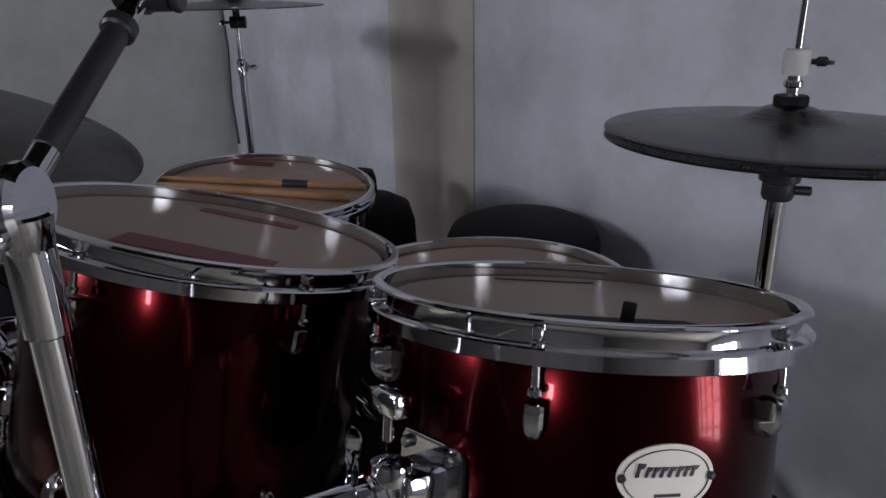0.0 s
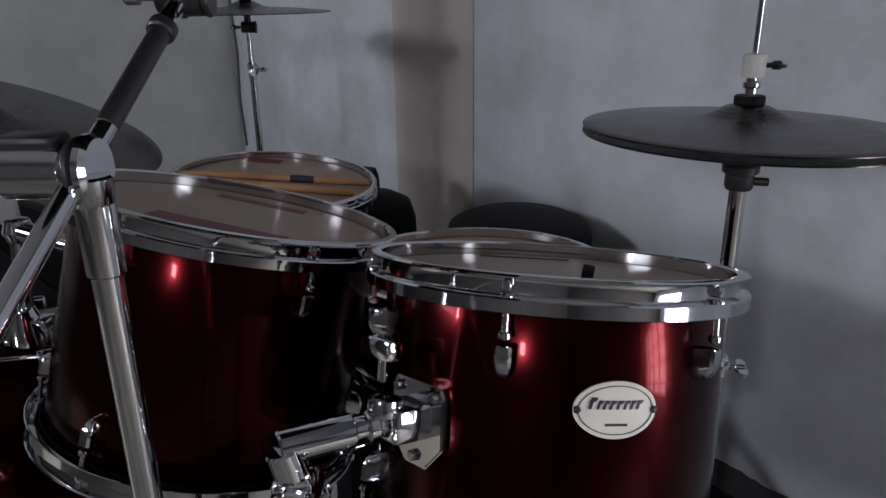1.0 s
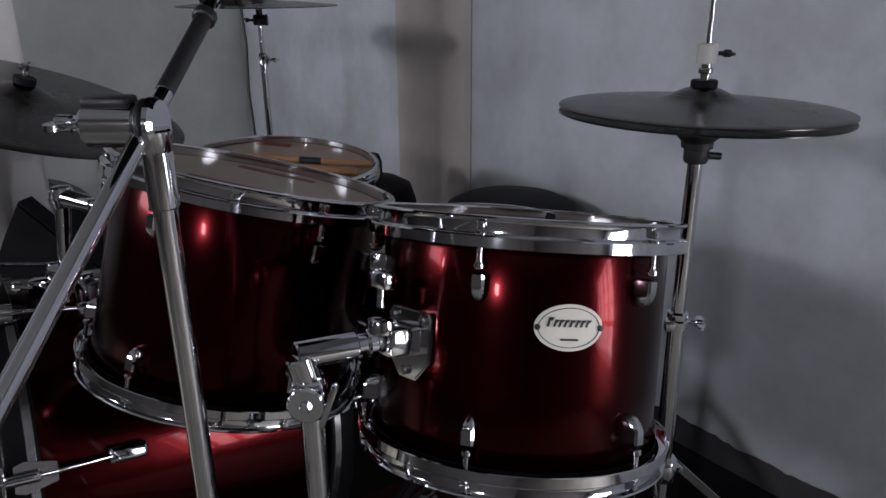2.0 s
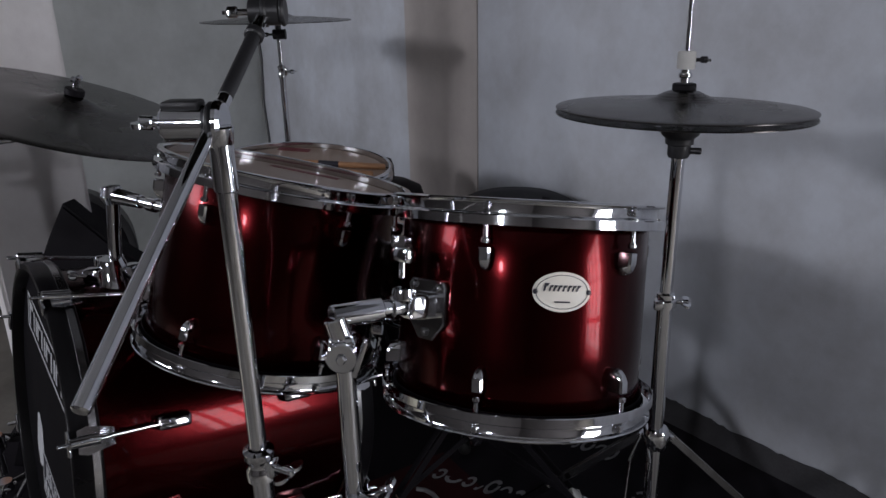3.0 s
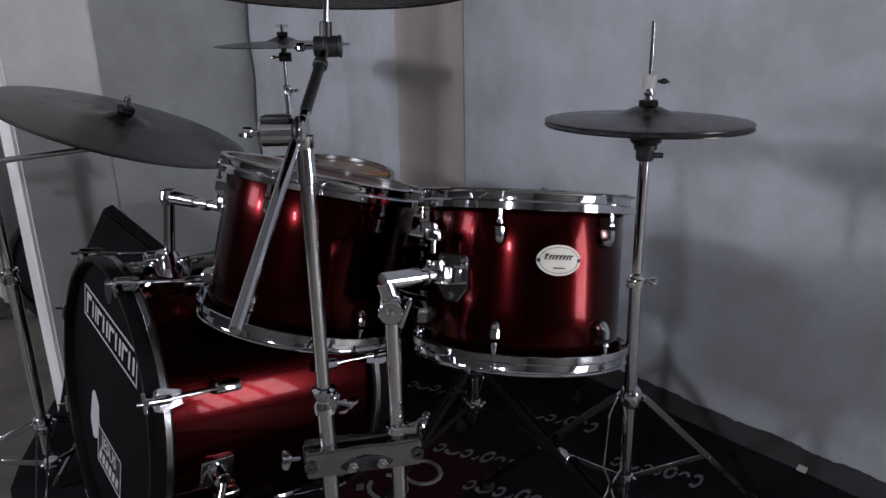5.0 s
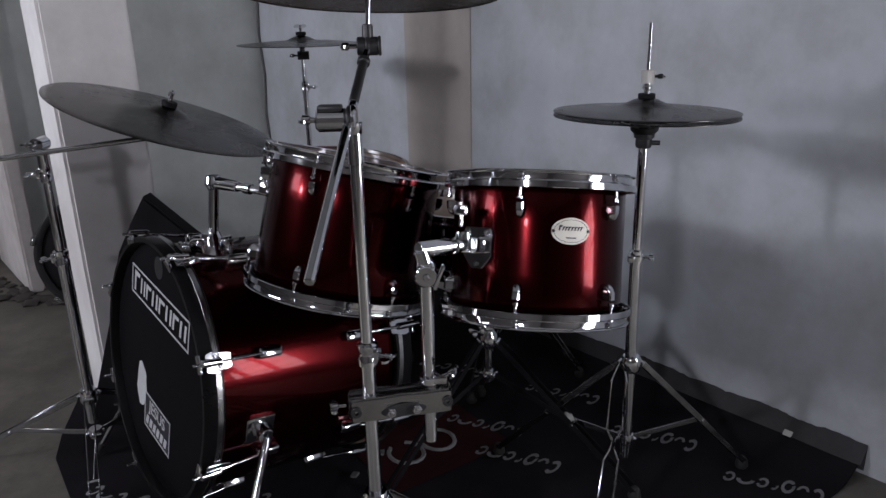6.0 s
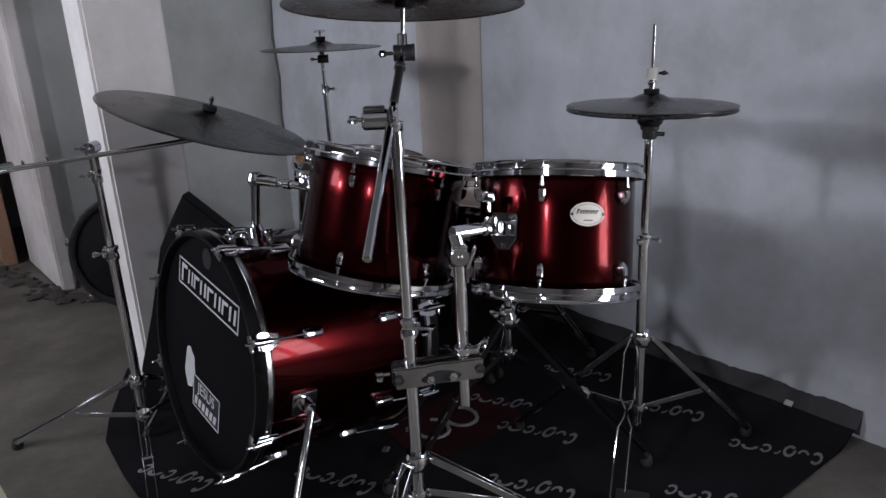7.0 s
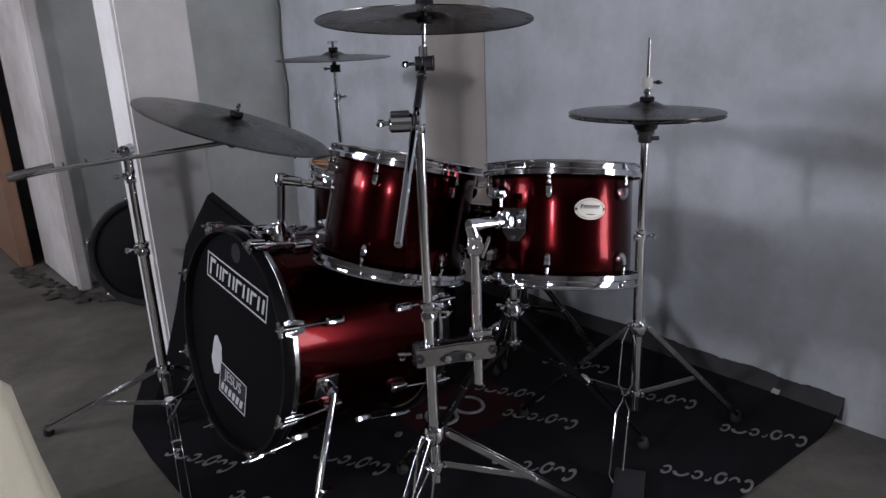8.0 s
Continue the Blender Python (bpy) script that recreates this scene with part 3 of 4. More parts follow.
# ---- bass drum ----
def bass_drum():
    C, A = Vector((-0.661, 0.698, 0.412)), Vector((0.772, 0.621, -0.134)).normalized()
    m = frame_z(C, A, (0, 0, 1))  # z runs from the front hoop to the back, x up
    root = thing("bass_drum", Matrix.Translation((C.x + 0.15, C.y + 0.15, FLOOR)), "large wine red bass drum with black front head and silver-lined hoops", "drum", "drums of the kit")
    R, L = 0.285, 0.43
    rs = 0.268
    part("shell", lathe([(rs - 0.007, 0.01), (rs, 0.012), (rs, L * 0.33), (rs, L * 0.66), (rs, L - 0.012), (rs - 0.007, L - 0.01)], m, 96, closed=True), RED, root)
    for z0, s in ((0.0, -1), (L, 1)):
        hp = [(R - 0.012, z0 - s * 0.012), (R - 0.002, z0 - s * 0.014), (R, z0 - s * 0.012), (R, z0 + s * 0.024), (R - 0.002, z0 + s * 0.027), (R - 0.010, z0 + s * 0.027), (R - 0.012, z0 + s * 0.024)]
        hoop = part("hoop", lathe(hp, m, 96, closed=True), BLACKGLOSS, root, "black lacquered wooden hoop")
        part("inlay", lathe([(R - 0.001, z0 - s * 0.010), (R + 0.0012, z0 - s * 0.009), (R + 0.0012, z0 + s * 0.001), (R - 0.001, z0 + s * 0.002)], m, 96, closed=True), STEEL, hoop, "silver inlay ring")
        part("drum_head", lathe([(0, z0 + s * 0.010), (R - 0.03, z0 + s * 0.010), (R - 0.013, z0 + s * 0.008), (R - 0.013, z0 + s * 0.002), (0, z0 + s * 0.004)], m, 96), BLACKHEAD if s < 0 else HEAD, root)
    for k in range(8):
        a = radians(22.5 + 45 * k)
        f = m @ Matrix.Rotation(a, 4, "Z")
        for z0, s in ((0.0, 1), (L, -1)):
            lug = part("lug", [rounded_box(f @ pose(rs + 0.008, 0, z0 + s * 0.115), (0.022, 0.022, 0.05), 0.006, 3)], CHROME, root)
            part("tension_rod", [tube(f @ Vector((R + 0.012, 0, z0 - s * 0.045)), f @ Vector((rs + 0.014, 0, z0 + s * 0.11)), 0.0032, seg=10)], CHROME, lug)
            part("claw", [plate([(-0.016, -0.024), (0.016, -0.024), (0.020, -0.012), (0.012, 0.024), (-0.012, 0.024), (-0.020, -0.012)], 0.003, f @ Matrix.Translation((R + 0.003, 0, z0 + s * 0.006)) @ pose(0, 0, 0, 0, 90, 0) @ pose(0, 0, 0, 0, 0, 90 if s > 0 else -90), 0.001),
                          rounded_box(f @ pose(R - 0.002, 0, z0 - s * 0.029), (0.016, 0.036, 0.004), 0.0012, 2), tube(f @ Vector((R + 0.012, -0.001, z0 - s * 0.03)), f @ Vector((R + 0.010, 0, z0 + s * 0.01)), 0.008, seg=12)], CHROME, root)
    # front head prints: a framed word, a small round mark, a sticker and a worn patch
    F = m @ Matrix.Translation((0, 0, -0.0108)) @ pose(0, 0, 0, 180) @ pose(0, 0, 0, 0, 0, -7)  # x up, looking at the head from the front

    def on_head(u, v, w, h, mt, name, parent, slant=0.0, lift=0.0006, label=""):
        """A flat print: u to the right and v up as seen from the front."""
        o = [(v - h / 2, -u + w / 2 + slant), (v - h / 2, -u - w / 2 + slant), (v + h / 2, -u - w / 2 - slant), (v + h / 2, -u + w / 2 - slant)]
        return plate(o, lift, F)

    frame_bars = [on_head(-0.012, 0.178, 0.33, 0.004, None, "", None), on_head(-0.012, 0.114, 0.33, 0.004, None, "", None), on_head(-0.175, 0.146, 0.004, 0.066, None, "", None), on_head(0.151, 0.146, 0.004, 0.066, None, "", None)]
    part("name_frame", frame_bars, WHITEINK, root, "silver frame round the printed name")
    x = -0.160
    letters = []
    for k, w in enumerate((0.036, 0.030, 0.033, 0.036, 0.036, 0.036, 0.034, 0.037)):
        h = 0.050 if k == 0 else 0.038
        for px_, py_, ww, hh in (((0.14, 0, 0.26, 1), (0.6, 0.40, 0.66, 0.2)) if k % 2 == 0 else ((0.14, 0, 0.26, 1), (0.78, 0, 0.26, 1))):
            letters.append(on_head(x + w * px_, 0.146 + h * py_ * 0.9, w * ww * 0.9, h * hh * (0.95 if hh > 0.5 else 1.0), None, "", None, 0.0015, 0.0009))
        x += w + 0.0035
    part("name_lettering", letters, WHITEINK, root, "silver printed name shapes")
    part("round_mark", [plate(ellipse(0.024, 0.024, 28), 0.0006, F @ Matrix.Translation((0.226, 0.02, 0)))], PLASTIC, root, "small dark round maker's mark")
    sticker = part("sticker", on_head(0.005, -0.132, 0.15, 0.085, None, "", None, 0, 0.0006), INK, root, "black sticker with white framed wording")
    sb = [on_head(0.005, -0.132 + d, 0.15, 0.003, None, "", None, 0, 0.0012) for d in (0.041, -0.041)] + [on_head(0.005 + d, -0.132, 0.003, 0.085, None, "", None, 0, 0.0012) for d in (0.0735, -0.0735)]
    sb += [on_head(-0.051 + 0.0215 * k, -0.153, 0.014, 0.022, None, "", None, 0.003, 0.0012) for k in range(6)]
    part("sticker_frame", sb, WHITEINK, sticker)
    word = bpy.data.curves.new("wording", "FONT")
    word.body, word.size, word.extrude, word.align_x, word.align_y = "JESUS", 0.040, 0.0005, "CENTER", "CENTER"
    wob = new("wording", word)
    bpy.context.view_layer.update()
    dep = bpy.context.evaluated_depsgraph_get()
    wm = bmesh.new()
    wm.from_mesh(wob.evaluated_get(dep).to_mesh())
    bpy.data.objects.remove(wob)
    bpy.data.curves.remove(word)
    wm.transform(F @ Matrix.Translation((-0.114, -0.005, 0.0012)) @ Matrix(((0, 1, 0, 0), (-1, 0, 0, 0), (0, 0, 1, 0), (0, 0, 0, 1))))
    part("wording", wm, WHITEINK, sticker)
    rnd = random.Random(4)
    part("worn_patch", plate([(-0.085 + 0.048 * math.sin(t) * (1 + 0.25 * rnd.random()), 0.095 + 0.026 * math.cos(t) * (1 + 0.3 * rnd.random())) for t in [2 * math.pi * k / 20 for k in range(20)]], 0.0005, F), WHITEINK, root, "worn pale patch on the black head")
    # spur on the side towards the camera, and its partner
    for sgn in (1, -1):
        a = radians(-100 if sgn > 0 else 100)
        f = m @ Matrix.Rotation(a, 4, "Z")
        p = f @ Vector((rs + 0.012, 0, 0.092))
        part("spur_bracket", [rounded_box(f @ pose(rs + 0.003, 0, 0.092), (0.008, 0.055, 0.06), 0.002, 2), tube(f @ Vector((rs, 0, 0.092)), f @ Vector((rs + 0.034, 0, 0.092)), 0.017, 0.015, 20)], CHROME, root)
        out = (f.to_3x3() @ Vector((1, 0, 0)))
        side = Vector((out.x, out.y, 0)).normalized()
        hip = p + out * 0.024
        foot = Vector((hip.x, hip.y, 0)) + side * 0.10 - Vector((A.x, A.y, 0)) * 0.16 + Vector((0, 0, rug_height(hip.x, hip.y) + 0.02))
        spur = part("spur", [tube(hip, hip.lerp(foot, 0.62), 0.0085, seg=14), tube(hip.lerp(foot, 0.58), foot, 0.006, seg=12)], CHROME, root, "chrome spur leg")
        wing_bolt(hip.lerp(foot, 0.6), side + Vector((0.4, 0, 0)), spur)
        part("rubber_tip", tube(foot + (hip - foot).normalized() * 0.02, foot - (hip - foot).normalized() * 0.016, 0.009, 0.006, 12), RUBBER, spur)
    # tom holder: base on the shell, an upright tube, a ball joint and the arm into the rack tom's bracket
    top = Vector((-0.538, 0.742, 0.672))
    elbow = Vector((-0.522, 0.752, 0.805))
    end = mL @ Matrix.Rotation(radians(160), 4, "Z") @ Vector((rsL + 0.018, 0, -0.105))
    holder = part("tom_holder", [tube(top - Vector((0, 0, 0.03)), elbow, 0.0105, seg=18)], CHROME, root, "chrome tom holder tube")
    part("holder_base", [lathe([(0.0, -0.05), (0.042, -0.05), (0.042, -0.035), (0.028, -0.02), (0.022, 0.02), (0.018, 0.03), (0, 0.03)], Matrix.Translation(top), 24), rounded_box(Matrix.Translation(top + Vector((-0.022, -0.02, -0.005))), (0.03, 0.022, 0.05), 0.005, 2), rounded_box(Matrix.Translation(top + Vector((0.03, 0.0, -0.004))), (0.02, 0.03, 0.045), 0.004, 2)], CHROME, root)
    wing_bolt(top + Vector((-0.03, -0.03, 0.01)), (-1, -0.6, 0.3), holder)
    wing_bolt(top + Vector((0.04, 0.0, 0.01)), (1, -0.3, 0.1), holder, material=PLASTIC)
    part("ball_joint", [lathe([(0, -0.016), (0.014, -0.014), (0.019, 0), (0.014, 0.014), (0, 0.016)], Matrix.Translation(elbow), 20), tube(elbow, elbow.lerp(end, 0.45), 0.014, 0.011, 18)], CHROME, holder)
    part("arm", [tube(elbow.lerp(end, 0.3), end, 0.0082, seg=16), tube(elbow.lerp(end, 0.55), elbow.lerp(end, 0.68), 0.0115, seg=16)], CHROME, holder)
    return root


bass_drum()


# ---- cymbals ----
def cymbal(name, C, N, R, label, group="cymbals of the kit", flip=False):
    """A thin domed disc with a bell; C is the middle of its rim's plane."""
    m = frame_z(C, N)
    root = thing(name, m, label, "cymbal", group)
    k = -1 if flip else 1
    h = k * (0.011 + 0.02 * max(0, R - 0.178))
    up = [(0.006, h + k * 0.0150), (0.012, h + k * 0.0148), (0.022, h + k * 0.0125), (0.034, h + k * 0.0070), (0.044, h + k * 0.0022), (0.054, h * 0.96), (R * 0.5, h * 0.78), (R * 0.75, h * 0.45), (R * 0.93, h * 0.14), (R - 0.001, 0.0006), (R, 0)]
    down = [(r, z - 0.0014) for r, z in up[::-1]]
    part("disc", lathe(up + down, m, 96, closed=True), BRONZE, root)
    if flip or name.startswith("hi_hat"):
        part("grommet", lathe([(0.005, h + k * 0.0145), (0.009, h + k * 0.0155), (0.009, h + k * 0.0165), (0.005, h + k * 0.0165)], m, 20, closed=True), STEEL, root)
    return root, m, h


def cymbal_nut(root, m, h, up=0.015, wing=True):
    q = m @ Vector((0, 0, h + up))
    n = m.to_3x3() @ Vector((0, 0, 1))
    part("felt", [tube(q, q + n * 0.012, 0.017, seg=20), tube(q - n * 0.030, q - n * 0.018, 0.015, seg=20)], VINYL, root, "black felt washers")
    part("sleeve", [tube(q - n * 0.03, q + n * 0.034, 0.0048, seg=12)], STEEL, root)
    if wing:
        wing_bolt(q + n * 0.010, n, root, "wing_nut")


# ride cymbal on its boom stand
ride, mRide, hRide = cymbal("ride_cymbal", (-0.668, 0.945, 0.913), (0.326, 0.02, 0.945), 0.254, "large dark bronze ride cymbal tilted towards the player")
cymbal_nut(ride, mRide, hRide)
crash, mCrash, hCrash = cymbal("crash_cymbal", (-0.161, 0.436, 1.155), (0.03, 0.131, 0.991), 0.203, "dark bronze crash cymbal above the rack toms")
cymbal_nut(crash, mCrash, hCrash)
back, mBack, hBack = cymbal("crash_cymbal", (-0.485, 1.76, 1.04), (0.006, -0.01, 1.0), 0.208, "thin dark bronze crash cymbal on the straight stand")
cymbal_nut(back, mBack, hBack)


def foot_pad(p, parent):
    part("rubber_foot", lathe([(0, 0), (0.013, 0), (0.016, 0.006), (0.013, 0.022), (0.008, 0.03), (0, 0.03)], Matrix.Translation((p.x, p.y, p.z)), 14), RUBBER, parent)


def tripod(root, hub, low, feet, bar=STEEL):
    """Folding legs: a flat bar from the upper hub to each foot and a brace from the lower hub to its middle."""
    for ft in feet:
        ft = Vector(ft)
        ft.z = max(rug_height(ft.x, ft.y), FLOOR) if inside(ft.x, ft.y, RUG) else FLOOR
        top = hub + (Vector((ft.x, ft.y, hub.z)) - hub).normalized() * 0.024
        end = ft + Vector((0, 0, 0.02))
        d = (end - top)
        side = d.cross(Vector((0, 0, 1))).normalized()
        bars = []
        for s in (-1, 1):
            o = side * 0.0105 * s
            mid = (top + end) / 2 + o
            f = frame_z(mid, side, d)
            bars.append(rounded_box(f, (d.length, 0.013, 0.0022), 0.0008, 1))
        leg = part("leg", bars, bar, root)
        elbow = top.lerp(end, 0.55)
        bl = low + (Vector((ft.x, ft.y, low.z)) - low).normalized() * 0.016
        db = elbow - bl
        part("brace", [rounded_box(frame_z((bl + elbow) / 2, side, db), (db.length, 0.013, 0.003), 0.0008, 1)], bar, leg)
        for q in (top, elbow, bl):
            part("rivet", tube(q - side * 0.014, q + side * 0.014, 0.0038, seg=10), CHROME, leg)
        foot_pad(ft, leg)
    part("hub", [lathe([(0.0, -0.018), (0.018, -0.018), (0.021, -0.012), (0.021, 0.012), (0.018, 0.018), (0, 0.018)], Matrix.Translation(hub), 20)], CHROME, root)
    part("slide_collar", [lathe([(0.0, -0.012), (0.015, -0.012), (0.017, 0), (0.015, 0.012), (0, 0.012)], Matrix.Translation(low), 18)], CHROME, root)


def tube_clamp(root, p, d=(1, 0, 0), r=0.0165, name="tube_clamp"):
    """A collar where one tube slides in another, with its wing bolt."""
    p = Vector(p)
    c = part(name, [lathe([(r * 0.7, -0.020), (r, -0.018), (r, -0.006), (r * 0.85, -0.002), (r * 0.85, 0.004), (r * 1.05, 0.008), (r * 1.05, 0.016), (r * 0.7, 0.018)], Matrix.Translation(p), 20), rounded_box(frame_z(p + Vector(d).normalized() * r, Vector(d)), (0.014, 0.022, 0.012), 0.003, 2)], CHROME, root)
    wing_bolt(p + Vector(d).normalized() * r * 1.2, d, c)
    return c


def tilter(root, p, axis, n):
    """A toothed joint: barrel along axis, wing bolt, and the stub that carries the cymbal along n."""
    p, axis, n = Vector(p), Vector(axis).normalized(), Vector(n).normalized()
    t = part("tilter", [tube(p - axis * 0.016, p + axis * 0.016, 0.014, seg=20), tube(p - axis * 0.003, p + axis * 0.003, 0.0155, seg=20), tube(p, p + n * 0.032, 0.0085, seg=14)], DARKSTEEL, root)
    part("gasket", [tube(p + axis * 0.016, p + axis * 0.021, 0.015, seg=20)], PLASTIC, t)
    wing_bolt(p - axis * 0.016, -axis, t)
    return t


def ride_stand():
    base = Vector((-0.945, 0.912, FLOOR))
    root = thing("boom_cymbal_stand", base, "chrome boom stand with counterweight carrying the ride cymbal", "cymbal stand")
    z = lambda h: Vector((base.x, base.y, h))
    part("lower_tube", tube(z(0.16), z(0.60), 0.0125, seg=20), CHROME, root)
    part("upper_tube", tube(z(0.58), z(0.84), 0.0095, seg=18), CHROME, root)
    tube_clamp(root, z(0.60), (-1, -0.4, 0))
    tube_clamp(root, z(0.80), (-1, -0.2, 0), 0.013)
    j = Vector((-0.942, 0.908, 0.868))
    n = mRide.to_3x3() @ Vector((0, 0, 1))
    tip = mRide @ Vector((0, 0, -0.012))
    far = Vector((-1.182, 0.811, 0.832))
    end = tip - n * 0.03
    part("boom_arm", tube(far, end, 0.0062, seg=14), CHROME, root)
    part("counterweight", tube(far - (j - far).normalized() * 0.02, far.lerp(j, 0.34), 0.0115, seg=20), STEEL, root, "knurled steel counterweight")
    part("grip_rings", [tube(far.lerp(j, k) - (j - far) * 0.01, far.lerp(j, k) + (j - far) * 0.01, 0.0085, seg=14) for k in (0.42, 0.62)], CHROME, root)
    part("boom_joint", [tube(j - Vector((0.0, 0.02, 0)), j + Vector((0, 0.02, 0)), 0.0155, seg=20), tube(j, z(0.80), 0.012, seg=16)], CHROME, root)
    wing_bolt(j - Vector((0, 0.02, 0)), (-0.2, -1, 0.2), root)
    tilter(root, end, (0.4, -0.9, 0), n)
    tripod(root, z(0.235), z(0.13), [(-1.335, 0.955, 0), (-0.80, 0.555, 0), (-0.76, 1.23, 0)])
    return root


ride_stand()


def crash_stand():
    """Boom stand with the crash cymbal; a two-hole clamp on its tube holds the rack tom's holder."""
    b = Vector((-0.1805, 0.294, FLOOR))
    root = thing("boom_cymbal_stand", b, "chrome boom stand with a two-hole clamp holding crash cymbal and tom", "cymbal stand")
    z = lambda h: Vector((b.x, b.y, h))
    part("lower_tube", tube(z(0.255), z(0.635), 0.0115, seg=20), CHROME, root)
    part("upper_tube", tube(z(0.62), z(0.968), 0.0092, seg=20), CHROME, root)
    part("sleeve", tube(z(0.925), z(0.972), 0.0112, seg=20), CHROME, root)
    tube_clamp(root, z(0.632), (1, -0.5, 0), 0.0155)
    j = Vector((-0.187, 0.299, 0.987))
    n = mCrash.to_3x3() @ Vector((0, 0, 1))
    lo, hi = Vector((-0.220, 0.069, 0.833)), Vector((-0.167, 0.438, 1.079))
    part("boom_arm", tube(lo, hi, 0.0068, seg=18), CHROME, root)
    part("boom_grip", [tube(j.lerp(hi, 0.2), j.lerp(hi, 0.78), 0.0072, seg=18), tube(j.lerp(hi, 0.74), j.lerp(hi, 0.80), 0.0098, seg=18)], PLASTIC, root, "black coated upper boom section")
    jb = j - Vector((0.012, 0, 0))
    jj = part("boom_joint", [tube(jb - Vector((0.034, 0, 0)), jb + Vector((0.010, 0, 0)), 0.0165, seg=28, round_end=0.004), tube(jb + Vector((0.0135, 0, 0)), jb + Vector((0.023, 0, 0)), 0.0205, seg=32, round_end=0.004), tube(z(0.965), z(0.985), 0.011, 0.013, 18)], CHROME, root)
    part("joint_cap", [tube(jb + Vector((0.009, 0, 0)), jb + Vector((0.014, 0, 0)), 0.0190, seg=28), rounded_box(Matrix.Translation(jb + Vector((-0.014, 0.002, 0.0165))), (0.034, 0.024, 0.008), 0.003, 2)], PLASTIC, jj)
    wing_bolt(jb - Vector((0.028, 0, 0)), (-1, 0, 0.05), jj, size=1.1)
    tilter(root, hi, (1, 0.05, 0), n)
    part("cymbal_post", tube(hi, mCrash @ Vector((0, 0, 0.03)), 0.004, seg=12), CHROME, root)
    tripod(root, z(0.365), z(0.29), [(0.19, 0.44, 0), (-0.27, 0.66, 0), (-0.33, 0.10, 0)])
    # bent wire frame under the hub
    part("frame_wire", sweep([z(0.375) + Vector((-0.012, -0.015, 0)), z(0.345) + Vector((-0.035, -0.03, 0)), Vector((-0.245, 0.235, 0.12)), Vector((-0.262, 0.205, 0.045))], 0.0028, 8), CHROME, root)
    part("frame_wire", sweep([z(0.375) + Vector((0.004, -0.018, 0)), z(0.345) + Vector((0.004, -0.035, 0)), Vector((-0.212, 0.225, 0.12)), Vector((-0.240, 0.195, 0.045))], 0.0028, 8), CHROME, root)
    # two-hole clamp
    cl = thing("multi_clamp", Vector((-0.132, 0.305, 0.54)), "grey cast steel two-hole clamp on the stand tube", "clamp")
    ca, cb = z(0.543), Vector((-0.087, 0.312, 0.543))
    ax = (cb - ca).normalized()
    mid = (ca + cb) / 2
    f = frame_z(mid, Vector((0, 0, 1)), ax)
    shape = [(-0.082, 0.004), (-0.078, 0.019), (-0.03, 0.0195), (0.0, 0.016), (0.03, 0.0195), (0.078, 0.019), (0.082, 0.004)]
    part("front_jaw", plate([(x, -y - 0.001) for x, y in shape], 0.040, f @ Matrix.Translation((0, 0, -0.02)), 0.003), STEEL, cl)
    part("back_jaw", plate([(x, y + 0.001) for x, y in shape], 0.040, f @ Matrix.Translation((0, 0, -0.02)), 0.003), STEEL, cl)
    part("recess", plate(ellipse(0.036, 0.011, 28), 0.002, f @ Matrix.Translation((0.002, -0.0185, -0.006)) @ pose(0, 0, 0, 90)), PLASTIC, cl)
    for x in (-0.018, 0.022):
        part("bolt", [tube(f @ Vector((x, -0.030, -0.006)), f @ Vector((x, 0.026, -0.006)), 0.0042, seg=12), tube(f @ Vector((x, -0.028, -0.006)), f @ Vector((x, -0.019, -0.006)), 0.0085, seg=6)], CHROME, cl)
    for x in (-0.072, 0.072):
        part("eye", lathe([(0.004, 0), (0.0085, 0), (0.0085, 0.003), (0.004, 0.003)], f @ Matrix.Translation((x, -0.021, 0)) @ pose(0, 0, 0, 90), 16, closed=True), PLASTIC, cl)
    wing_bolt(f @ Vector((-0.085, -0.004, 0.006)), -ax, cl)
    # tom holder: upright tube through the clamp, ball joint, arm into the bracket
    elbow = Vector((-0.085, 0.318, 0.768))
    end = mR @ Matrix.Rotation(radians(222), 4, "Z") @ Vector((rsR + 0.020, 0, -0.118))
    ho = thing("tom_holder", Vector((-0.087, 0.314, 0.43)), "chrome tom holder with ball joint and short thick arm", "tom holder")
    part("post", tube((-0.087, 0.314, 0.462), (-0.087, 0.315, 0.745), 0.0105, seg=20), CHROME, ho)
    part("post_collar", [tube((-0.087, 0.314, 0.568), (-0.087, 0.314, 0.580), 0.0165, seg=18), rounded_box(Matrix.Translation((-0.07, 0.304, 0.578)), (0.022, 0.012, 0.014), 0.003, 2)], CHROME, ho)
    wing_bolt((-0.066, 0.304, 0.582), (1, -0.2, 0.6), ho)
    part("ball_joint", [rounded_box(Matrix.Translation((-0.087, 0.312, 0.752)), (0.030, 0.026, 0.040), 0.008, 3), tube((-0.087, 0.294, 0.752), (-0.087, 0.332, 0.752), 0.0165, seg=24), tube((-0.087, 0.290, 0.752), (-0.087, 0.2945, 0.752), 0.0055, seg=6)], CHROME, ho)
    part("joint_lever", [rounded_box(pose(-0.068, 0.296, 0.752, 0, 20, 0), (0.006, 0.010, 0.042), 0.002, 2)], CHROME, ho)
    el = Vector((-0.098, 0.314, 0.789))
    arm = part("arm", tube(el, el.lerp(end, 0.6), 0.0125, seg=24), CHROME, ho)
    part("arm_rod", tube(el.lerp(end, 0.55), end, 0.0095, seg=20), CHROME, arm)
    part("arm_collar", tube(el.lerp(end, 0.7), el.lerp(end, 0.80), 0.013, seg=20), CHROME, arm)
    part("elbow", tube((-0.087, 0.313, 0.762), el + Vector((0.004, 0, 0)), 0.0125, seg=20), CHROME, arm)
    return root


crash_stand()


